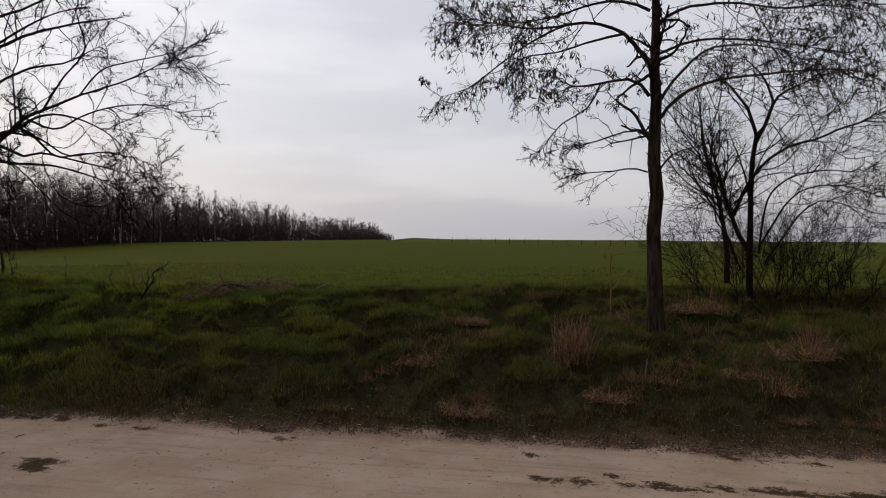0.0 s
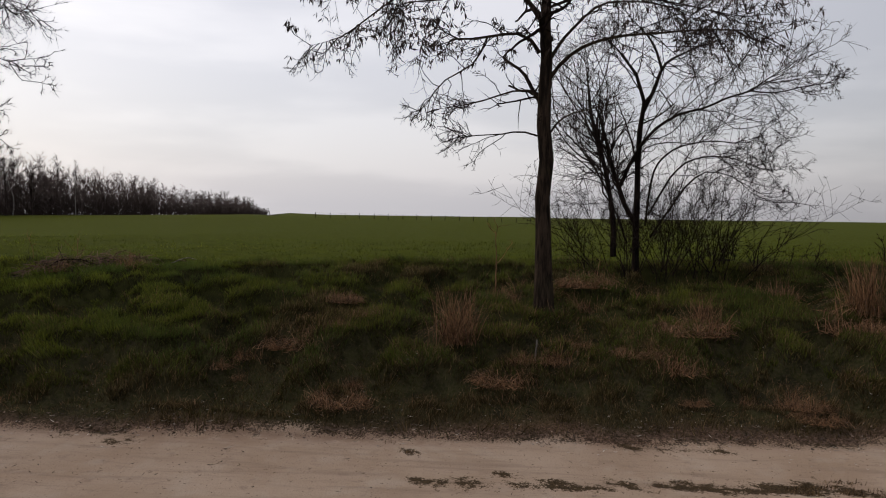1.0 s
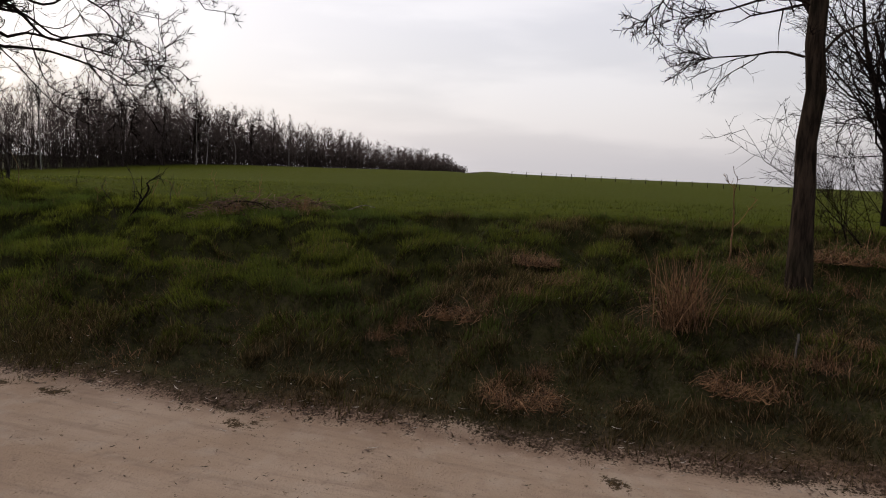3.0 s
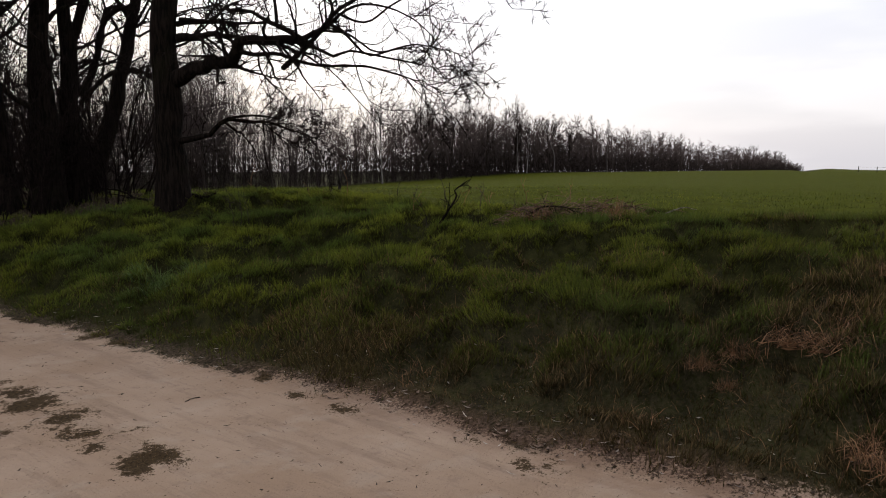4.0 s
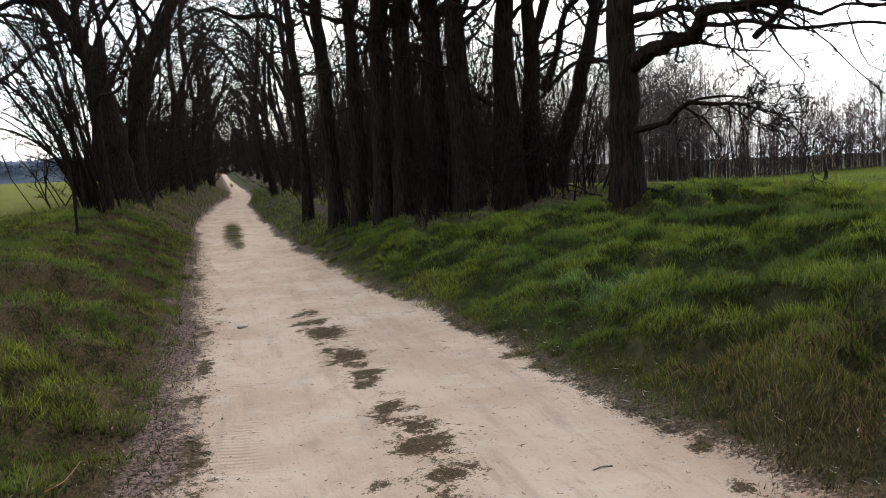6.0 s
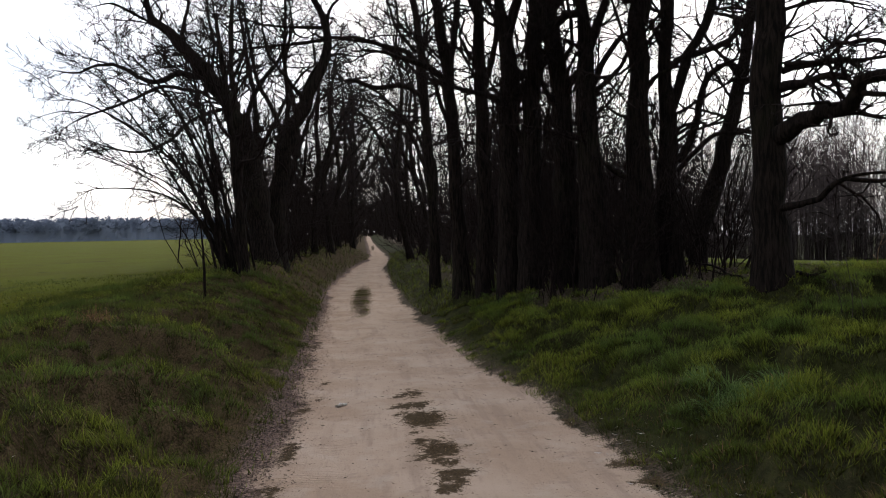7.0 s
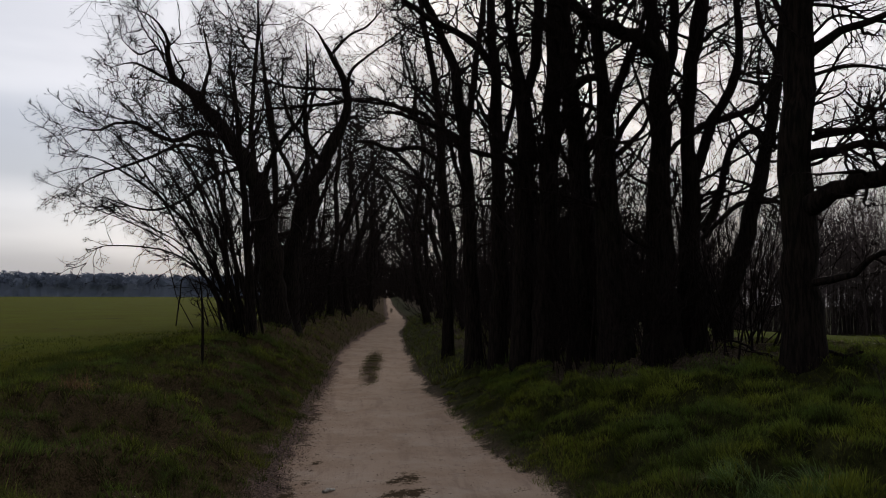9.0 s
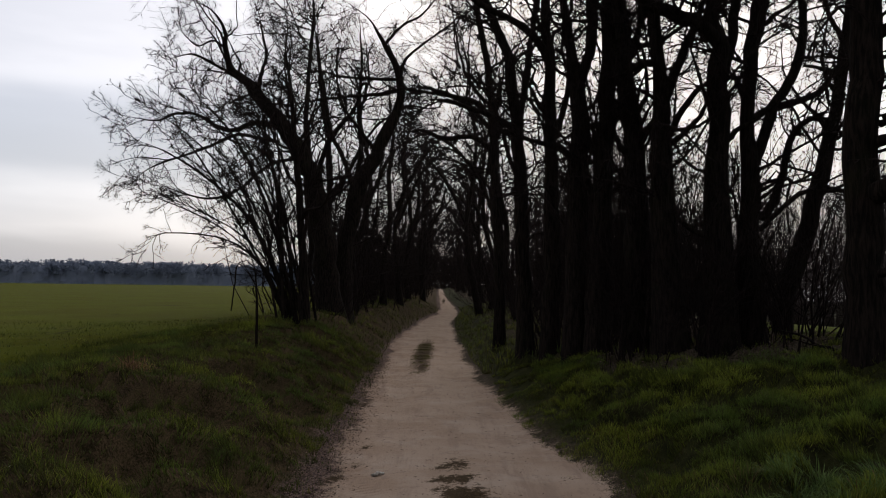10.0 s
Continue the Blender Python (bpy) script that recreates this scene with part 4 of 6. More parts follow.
oak.append([(-4.35, 26.3, 5.91, 0.042), (-3.74, 26.01, 7.2, 0.035), (-3.54, 25.79, 8.23, 0.028), (-3.63, 25.58, 9.23, 0.017), (-3.86, 25.41, 10.06, 0.009)])
bare_tree("oak_tree", "old leafless oak leaning out over the field", oak, 51, angle=50, thick=0.034, b1=0.35, wig=0.22, extra=2, limb_n=3.6, n1=2.4, n2=9, n3=4.6, t0=0.26, len1=0.26, limb_len=0.75, up=0.02, twig=0.0058, tips=3, group=OLD, pods=420, pod_size=0.07)
oak = []
oak.append([(-2.98, 27.4, 0.41, 0.385), (-2.92, 27.4, 2.26, 0.327), (-2.7, 27.4, 3.75, 0.254), (-2.33, 27.4, 5.06, 0.225), (-1.87, 27.4, 6.01, 0.195), (-1.44, 27.4, 6.86, 0.166), (-1.18, 27.4, 7.62, 0.143), (-1.1, 27.4, 8.19, 0.136), (-1.25, 27.4, 8.86, 0.106), (-1.58, 27.4, 9.53, 0.090), (-1.92, 27.4, 10.1, 0.068), (-2.24, 27.4, 10.57, 0.053), (-2.89, 27.4, 11.04, 0.030)])
oak.append([(-1.1, 27.4, 8.14, 0.075), (-1.78, 27.54, 8.03, 0.063), (-2.74, 27.72, 7.97, 0.050), (-3.8, 27.93, 7.91, 0.038), (-4.88, 28.14, 7.76, 0.019)])
oak.append([(-1.21, 27.4, 8.48, 0.062), (-1.95, 27.25, 8.47, 0.050), (-3.03, 27.03, 8.46, 0.042), (-3.83, 26.86, 8.6, 0.030), (-4.78, 26.66, 8.26, 0.015)])
oak.append([(-1.1, 27.4, 8.19, 0.062), (-0.46, 27.46, 8.12, 0.056), (0.48, 27.56, 8, 0.050), (1.44, 27.66, 7.6, 0.038), (2.4, 27.76, 7.34, 0.019)])
oak.append([(-1.14, 27.4, 8.48, 0.062), (-0.98, 27.33, 9.13, 0.050), (-0.45, 27.27, 9.6, 0.038), (0.3, 27.17, 10.15, 0.030), (1.25, 27.05, 10.89, 0.015)])
oak.append([(-1.68, 27.4, 9.66, 0.056), (-1.12, 27.57, 10.36, 0.044), (-0.46, 27.72, 10.8, 0.033), (0.12, 27.9, 11.56, 0.018)])
oak.append([(-2.52, 27.4, 4.5, 0.086), (-3.03, 27.82, 5.88, 0.075), (-3.55, 28.13, 6.9, 0.063), (-3.79, 28.47, 8.14, 0.051), (-4.15, 28.93, 9.85, 0.033), (-4.41, 29.27, 11.17, 0.016)])
oak.append([(-1.87, 27.4, 6.01, 0.075), (-2.4, 27.12, 6.71, 0.061), (-3, 26.78, 7.56, 0.048), (-3.13, 26.4, 8.76, 0.030), (-2.92, 26.1, 9.76, 0.015)])
bare_tree("oak_tree", "leafless oak arching over the track", oak, 52, angle=50, thick=0.034, b1=0.35, wig=0.22, extra=2, limb_n=3.6, n1=2.4, n2=9, n3=4.6, t0=0.26, len1=0.26, limb_len=0.75, up=0.02, twig=0.0058, tips=3, group=OLD, pods=240, pod_size=0.07)
ry = np.random.default_rng(59)
ARCH = []
for i in range(16):
    bx, by, out, top = -3.2 + ry.normal(0, 0.25), 20.4 + ry.normal(0, 0.4), ry.uniform(0.5, 4.6), ry.uniform(3.0, 7.0)
    ARCH.append([(bx, by, 0.6, 0.032), (bx - 0.16 * out, by, 0.6 + 0.33 * top, 0.026), (bx - 0.48 * out, by + 0.1, 0.6 + 0.68 * top, 0.017), (bx - out, by + 0.3, 0.6 + 0.95 * top, 0.01)])
bare_tree("young_tree", "multi-stemmed leafless tree leaning towards the field", [
    [(-3.19, 20.34, 0.67, 0.059), (-3.94, 20.39, 2.52, 0.043), (-4.91, 20.46, 3.77, 0.032), (-6.29, 20.56, 4.74, 0.021), (-7.53, 20.65, 5.24, 0.008)],
    [(-3.12, 20.33, 0.6, 0.063), (-3.74, 20.38, 2.93, 0.049), (-4.64, 20.44, 5.0, 0.035), (-5.89, 20.53, 6.41, 0.014)],
    [(-3.32, 20.35, 0.6, 0.042), (-3.87, 20.39, 1.84, 0.035), (-4.9, 20.46, 2.67, 0.022), (-6.54, 20.58, 2.82, 0.014), (-6.94, 20.6, 2.41, 0.007)],
    [(-3.2, 20.5, 0.6, 0.049), (-3.5, 20.7, 3.0, 0.038), (-4.1, 20.8, 5.2, 0.025), (-4.8, 20.9, 7.0, 0.008)],
    [(-3.3, 20.3, 0.6, 0.042), (-4.3, 20.3, 2.6, 0.032), (-5.4, 20.3, 4.4, 0.021), (-6.6, 20.4, 5.9, 0.008)],
    [(-3.1, 20.3, 0.6, 0.042), (-3.4, 20.2, 2.8, 0.035), (-3.9, 20.2, 4.9, 0.021), (-4.2, 20.2, 6.9, 0.008)]] + ARCH,
    53, n1=3.6, n2=5, n3=4, t0=0.25, len1=0.32, limb_len=0.4, twig=0.0055, up=0.03, wig=0.14, angle=34, b1=0.42, flare=0.1, group=OLD, pods=240, pod_size=0.06)
bare_tree("young_tree", "slender upright leafless tree on the bank", [
    [(-2.87, 19.96, 0.63, 0.13), (-2.93, 19.97, 2.1, 0.107), (-3.1, 19.98, 4.12, 0.081), (-3.28, 19.99, 5.89, 0.054), (-3.56, 20.01, 7.81, 0.02)]],
    54, n1=5.0, n2=7, n3=6, t0=0.25, len1=0.27, twig=0.006, up=0.08, wig=0.18, angle=42, group=OLD, flare=0.2)

# avenue further on: a few grown trees, copied
AVENUE = "avenue trees"
rng = np.random.default_rng(5)
kinds = []
for i in range(5):
    r = np.random.default_rng(70 + i)
    hgt = r.uniform(11, 14)
    zz = np.linspace(0, hgt, 7)
    wob = np.cumsum(r.normal(0, 0.28, (7, 2)), 0) * (zz[:, None] > 0)
    rr = 0.17 * (1 - 0.9 * (zz / hgt)) + 0.01
    main = [(wob[j, 0], wob[j, 1], zz[j], rr[j]) for j in range(7)]
    fork = [(wob[2, 0], wob[2, 1], zz[2], 0.10)] + [(wob[2, 0] - d, wob[2, 1] + r.normal(0, 0.4), zz[2] + u, q) for d, u, q in ((0.8, 1.8, 0.085), (1.7, 3.0, 0.065), (2.7, 3.7, 0.045), (3.8, 4.1 + r.normal(0, 0.4), 0.025), (5.0, 4.0 + r.normal(0, 0.7), 0.01))]
    kinds.append([main, fork])
spots = []
for y in np.concatenate([np.arange(33.0, 60, 4.4), np.arange(60, 122, 7.5)]):
    spots.append((edge_right(y) + 1.3 + 1.6 * rng.random(), y + rng.uniform(-1, 1)))
for y in np.concatenate([np.arange(31.5, 60, 4.4), np.arange(60, 122, 7.5)]):
    spots.append((edge_left(y) - 1.2 - 1.5 * rng.random(), y + rng.uniform(-1, 1)))
    if y < 36:
        spots.append((edge_left(y) - 3.5 - 3 * rng.random(), y + rng.uniform(-1, 1)))
for x, y in ((-5.5, 128), (-3.8, 136), (2.5, 131), (4.5, 140), (1.8, 146), (-5, 150), (3.5, 158), (1.2, 165), (-6.5, 162), (-3.0, 178), (0.5, 182), (-8, 175)):
    spots.append((x, y))
for x, y in ((-9, 140), (7, 150), (5.5, 168), (-1.5, 190), (2.5, 194), (-5, 192), (-10, 188), (6, 186)):
    spots.append((x, y))
protos = {}
for i, (x, y) in enumerate(spots):
    k = i % 5 if y < 60 else 5 + i % 3
    z = float(height(np.array(x), np.array(y)))
    if k not in protos:
        main, fork = kinds[k % 5]
        put = lambda s: [(a + x, b + y, c + z, d) for a, b, c, d in s]
        protos[k] = bare_tree("avenue_tree", "tall leafless tree in the dark avenue", [put(main), put(fork)], 80 + k, n1=2.9 if k < 5 else 2.0, n2=8 if k < 5 else 5, n3=3.0 if k < 5 else 0.5, t0=0.1, len1=0.3, limb_len=0.6, twig=0.0065 if k < 5 else 0.016, up=0.03, angle=60, thick=0.035, group=AVENUE, wig=0.28, sides=8, split=False, cheap=True)
    else:
        copy_thing(protos[k], pose(x, y, z, 0, 0, float(rng.normal(0 if x > 0.2 else 180, 28))))
brush = None
for i, y in enumerate(np.concatenate([np.arange(14.5, 40, 2.0), np.arange(40, 200, 8.0)])):
    for side in (0, 1):
        if side and y < 24:
            continue
        x = float(edge_right(y) + rng.uniform(1.6, 4.0)) if side == 0 else float(edge_left(y) - rng.uniform(2.0, 3.8))
        if side == 0 and y < 22:
            x = float(edge_right(y) + rng.uniform(2.6, 5.5))
        z = float(height(np.array(x), np.array(y)))
        if brush is None:
            brush = shrub("shrub", "tangled brown leafless shrub under the trees", (x, y, z), 140, 12, 2.4, 1.1, 6, 2, 0.0055, 0.011, "undergrowth", split=False)
        else:
            copy_thing(brush, pose(x, y, z, 0, 0, float(rng.uniform(0, 360))))

far_brush = None
for i in range(44):
    y = 42 + 105 * (i / 44) ** 1.15
    for x in (float(edge_right(y) + rng.uniform(2.0, 5.5)), float(edge_left(y) - rng.uniform(1.8, 4.5))):
        z = float(height(np.array(x), np.array(y)))
        if far_brush is None:
            far_brush = ob = shrub("shrub", "tangled brown leafless shrub in the dark avenue", (x, y, z), 141, 9, 2.4, 1.5, 5, 1, 0.010, 0.014, "undergrowth", split=False)
        else:
            ob = copy_thing(far_brush, pose(x, y, z, 0, 0, float(rng.uniform(0, 360))))
        ob.scale = (1.3, 1.3, float(rng.uniform(1.0, 2.0)))
for i in range(26):
    x, y = float(rng.uniform(-9, 9)), float(rng.uniform(150, 176))
    ob = copy_thing(far_brush, pose(x, y, float(height(np.array(x), np.array(y))) - 0.4, 0, 0, float(rng.uniform(0, 360))))
    ob.scale = (2.5, 2.5, float(rng.uniform(2.5, 5.5)))

# thin suckers between the old trunks
rp = np.random.default_rng(61)
suckers = []
for i in range(64):
    y = 12.3 + 8.5 * rp.random() ** 1.2
    x = float(edge_right(y)) + 1.4 + rp.random() * (0.26 * y + 0.6)
    k, z = i % 4, float(height(np.array(x), np.array(y)))
    if i < 4:
        suckers.append(shrub("shrub", "thin leafless suckers between the old trunks", (x, y, z), 160 + i, 3 + i % 2, (2.2, 3.6, 4.8, 1.6)[k], 0.35, 16, 3, 0.0032, (0.010, 0.013, 0.017, 0.008)[k], "suckers under the old trees"))
    else:
        copy_thing(suckers[k], pose(x, y, z, 0, 0, float(rp.uniform(0, 360))))

# ---- the single tree and the thicket at the field's edge ----
limbs = []
limbs.append([(5.11, -2.4, 0.74, 0.096), (5.11, -2.36, 1.55, 0.08), (5.11, -2.38, 2.5, 0.071), (5.11, -2.37, 3.32, 0.059), (5.11, -2.36, 3.9, 0.05), (5.11, -2.36, 5.33, 0.029), (5.11, -2.38, 6.63, 0.012)])
limbs.append([(5.09, -2.3, 3.35, 0.0236), (5.04, -2.21, 3.47, 0.0198), (4.98, -2.06, 3.53, 0.0167), (4.85, -1.75, 3.47, 0.0129), (4.74, -1.48, 3.43, 0.0099), (4.61, -1.22, 3.57, 0.0046)])
limbs.append([(4.95, -1.76, 3.48, 0.0114), (4.9, -1.69, 3.31, 0.0099), (4.85, -1.6, 3.18, 0.0084), (4.73, -1.33, 3, 0.0068), (4.65, -1.18, 2.77, 0.0046), (4.59, -1.07, 2.66, 0.004)])
limbs.append([(5.09, -2.3, 3.7, 0.0266), (5.1, -2.19, 3.86, 0.0251), (5.11, -2.02, 4.07, 0.022), (5.1, -1.83, 4.17, 0.0182), (5.07, -1.54, 4.22, 0.0167), (5.04, -1.25, 4.18, 0.0137), (5.01, -0.89, 4.18, 0.0122), (4.98, -0.46, 4.27, 0.0091), (4.95, -0.02, 4.39, 0.0053)])
limbs.append([(4.86, -1.43, 4.16, 0.0137), (4.82, -1.22, 4.08, 0.0114), (4.78, -0.96, 3.94, 0.0099), (4.73, -0.62, 3.7, 0.0084), (4.69, -0.3, 3.46, 0.0068), (4.64, 0.03, 3.36, 0.004)])
limbs.append([(5.02, -2.02, 4.05, 0.0167), (4.83, -1.69, 3.95, 0.0129), (4.63, -1.34, 3.8, 0.0099), (4.5, -1.1, 3.75, 0.0084), (4.39, -0.9, 3.68, 0.0061), (4.33, -0.85, 3.35, 0.004)])
limbs.append([(5.09, -2.3, 4.31, 0.0198), (5.08, -2.14, 4.39, 0.0182), (5.05, -1.92, 4.43, 0.0167), (5.02, -1.67, 4.41, 0.0137), (4.97, -1.23, 4.28, 0.0099), (4.91, -0.71, 4.21, 0.0053)])
limbs.append([(5.1, -2.31, 2.88, 0.0122), (5.05, -2.16, 2.96, 0.0106), (5, -1.99, 2.93, 0.0091), (4.89, -1.65, 2.81, 0.0076), (4.77, -1.28, 2.73, 0.004)])
limbs.append([(5.1, -2.29, 2.49, 0.0106), (5.12, -2.11, 2.54, 0.0091), (5.13, -1.93, 2.51, 0.0076), (5.15, -1.69, 2.5, 0.0061), (5.18, -1.39, 2.47, 0.004)])
limbs.append([(5.11, -2.4, 3.26, 0.0213), (5.16, -2.48, 3.41, 0.0182), (5.22, -2.62, 3.6, 0.0152), (5.29, -2.8, 3.79, 0.0137), (5.35, -2.98, 3.91, 0.0122), (5.45, -3.34, 3.95, 0.0091), (5.54, -3.71, 3.9, 0.0076), (5.65, -4.09, 3.82, 0.004)])
limbs.append([(5.11, -2.41, 3.08, 0.0213), (5.09, -2.51, 3.22, 0.0198), (5.06, -2.68, 3.36, 0.0182), (5.05, -2.85, 3.44, 0.0152), (5.02, -3.13, 3.5, 0.0137), (4.97, -3.74, 3.53, 0.0106), (4.93, -4.17, 3.53, 0.0091), (4.9, -4.49, 3.47, 0.0053), (4.87, -4.81, 3.25, 0.004)])
limbs.append([(5.12, -2.43, 2.53, 0.0122), (5.16, -2.52, 2.65, 0.0106), (5.2, -2.64, 2.73, 0.0091), (5.25, -2.82, 2.78, 0.0076), (5.33, -3.06, 2.85, 0.0046)])
limbs.append([(5.11, -2.36, 4.5, 0.0266), (5.09, -2.6, 4.79, 0.0198), (5.1, -3.13, 5.06, 0.0129), (5.14, -3.77, 5.13, 0.0061)])
limbs.append([(5.09, -2.29, 4.69, 0.0236), (4.94, -1.92, 4.92, 0.0167), (4.71, -1.32, 5.02, 0.0129), (4.47, -0.66, 4.87, 0.0068)])
limbs.append([(5.12, -2.39, 4.18, 0.0198), (5.28, -2.67, 4.36, 0.0167), (5.54, -3.17, 4.46, 0.0137), (5.84, -3.76, 4.44, 0.0106), (6.16, -4.36, 4.51, 0.0068), (6.47, -4.99, 4.42, 0.004)])
limbs.append([(5.11, -2.39, 4.62, 0.0198), (5.11, -2.78, 4.72, 0.016), (5.11, -3.37, 4.61, 0.0129), (5.1, -4.06, 4.43, 0.0091), (5.07, -4.71, 4.17, 0.0046)])
limbs.append([(5.12, -2.41, 3.83, 0.0167), (5.38, -2.8, 4.01, 0.0137), (5.74, -3.38, 4.07, 0.0106), (6.15, -4.06, 4.05, 0.0068), (6.57, -4.77, 3.97, 0.004)])
limbs.append([(5.11, -2.35, 4.81, 0.0167), (4.95, -2.05, 4.91, 0.0129), (4.72, -1.57, 4.82, 0.0099), (4.46, -1.04, 4.59, 0.0061), (4.26, -0.65, 4.38, 0.004)])
bare_tree("locust_tree", "slender leafless tree hung with dark seed pods", limbs, 21, b1=0.4, n1=6.0, n2=6, n3=3.6, t0=0.3, len1=0.15, limb_len=0.42, limb_n=26.0, twig=0.0026, up=-0.03, bark=BARK_A, pods=4800, flare=0.35, wig=0.2, sides=16, pod_size=0.07, pod_thick=0.15, tips=6, pod_low=2.7)
limbs = []
limbs.append([(7.85, -3.66, 1.12, 0.048), (7.85, -3.67, 1.89, 0.042), (7.85, -3.67, 2.59, 0.037), (7.85, -3.71, 3.05, 0.031), (7.85, -3.72, 3.32, 0.024), (7.84, -3.6, 3.58, 0.021), (7.82, -3.44, 3.81, 0.016), (7.8, -3.25, 3.99, 0.013), (7.78, -3.06, 4.18, 0.005)])
limbs.append([(7.85, -3.71, 3.05, 0.029), (7.96, -3.85, 3.33, 0.027), (8.09, -4.01, 3.7, 0.021), (8.18, -4.21, 3.87, 0.016), (8.32, -4.58, 4.04, 0.008)])
limbs.append([(7.88, -3.96, 3.62, 0.021), (7.82, -3.88, 3.84, 0.016), (7.76, -3.75, 4.05, 0.013), (7.66, -3.49, 4.3, 0.005)])
limbs.append([(7.81, -3.35, 1.08, 0.042), (7.88, -3.36, 1.5, 0.037), (7.93, -3.31, 1.89, 0.032), (7.98, -3.23, 2.28, 0.029), (8.04, -3.1, 2.76, 0.027), (8.09, -3.02, 3.15, 0.022), (8.14, -2.98, 3.55, 0.016), (8.19, -2.92, 3.96, 0.008)])
limbs.append([(7.85, -3.68, 1.52, 0.037), (7.8, -3.51, 1.74, 0.034), (7.76, -3.41, 2.01, 0.031), (7.72, -3.32, 2.27, 0.026), (7.67, -3.21, 2.65, 0.021), (7.62, -3.11, 2.98, 0.016), (7.57, -2.99, 3.32, 0.007)])
limbs.append([(7.82, -3.43, 2.05, 0.029), (7.77, -3.55, 2.35, 0.026), (7.72, -3.7, 2.63, 0.023), (7.68, -3.9, 2.84, 0.020), (7.65, -4.18, 3.01, 0.018), (7.63, -4.5, 3.09, 0.015), (7.59, -4.78, 3.22, 0.013), (7.57, -5.06, 3.31, 0.010), (7.49, -5.52, 3.65, 0.005)])
limbs.append([(8.02, -5.17, 3.36, 0.010), (7.99, -5.46, 3.33, 0.009), (7.96, -5.81, 3.4, 0.007), (7.91, -6.2, 3.46, 0.005)])
limbs.append([(7.86, -3.78, 1.51, 0.016), (7.98, -3.85, 2.05, 0.015), (8.06, -3.96, 2.37, 0.013), (8.15, -4.24, 2.6, 0.011), (8.26, -4.72, 2.7, 0.009), (8.38, -5.21, 2.66, 0.005)])
limbs.append([(7.87, -3.85, 1.35, 0.016), (7.75, -4.09, 1.75, 0.014), (7.66, -4.28, 2.05, 0.012), (7.59, -4.52, 2.24, 0.009), (7.56, -4.88, 2.16, 0.007), (7.55, -5.21, 1.85, 0.004)])
limbs.append([(7.87, -3.82, 1.66, 0.016), (8.1, -4.17, 2.22, 0.013), (8.24, -4.49, 2.45, 0.011), (8.4, -4.99, 2.48, 0.008), (8.56, -5.5, 2.33, 0.005)])
limbs.append([(7.83, -3.54, 1.27, 0.016), (7.95, -3.27, 1.97, 0.014), (8.03, -2.99, 2.44, 0.011), (8.08, -2.72, 2.76, 0.008), (8.09, -2.56, 2.84, 0.005)])
bare_tree("field_tree", "small many-stemmed leafless tree beside the field", limbs, 22, b1=0.4, n1=7.0, n2=8, n3=5, t0=0.2, len1=0.3, limb_len=0.55, limb_n=20.0, tips=2, twig=0.0028, up=0.03, flare=0.1, wig=0.17, angle=40)
thicket = shrub("shrub", "dense leafless thicket beneath the small tree", (7.6, -3.75, 0.95), 150, 22, 1.8, 1.2, 12, 5, 0.0026, 0.005, "thicket by the field")
for x, y, a in ((7.7, -4.4, 160), (7.9, -3.7, 250)):
    copy_thing(thicket, pose(x, y, float(height(np.array(x), np.array(y))), 0, 0, a))
low = shrub("shrub", "low thorny leafless shrub at the field's edge", (8.2, -5.0, 1.0), 151, 11, 0.7, 1.4, 8, 4, 0.0034, 0.008, "low shrubs by the field")
for x, y, a in ((9.2, -5.6, 70), (8.6, -4.9, 200), (9.6, -8.0, 130)):
    copy_thing(low, pose(x, y, float(height(np.array(x), np.array(y))), 0, 0, a))

# ---- woods across the field ----


def wood_line(s):
    """A place on the edge of the woods, s from 0 (near end) to 1 (far end)."""
    az = np.interp(s, [0, 0.14, 0.28, 0.44, 0.62, 0.8, 1], WOOD_AZ)
    d = np.interp(s, [0, 0.14, 0.28, 0.44, 0.62, 0.8, 1], WOOD_FAR)
    return d * np.sin(np.radians(az)), d * np.cos(np.radians(az))


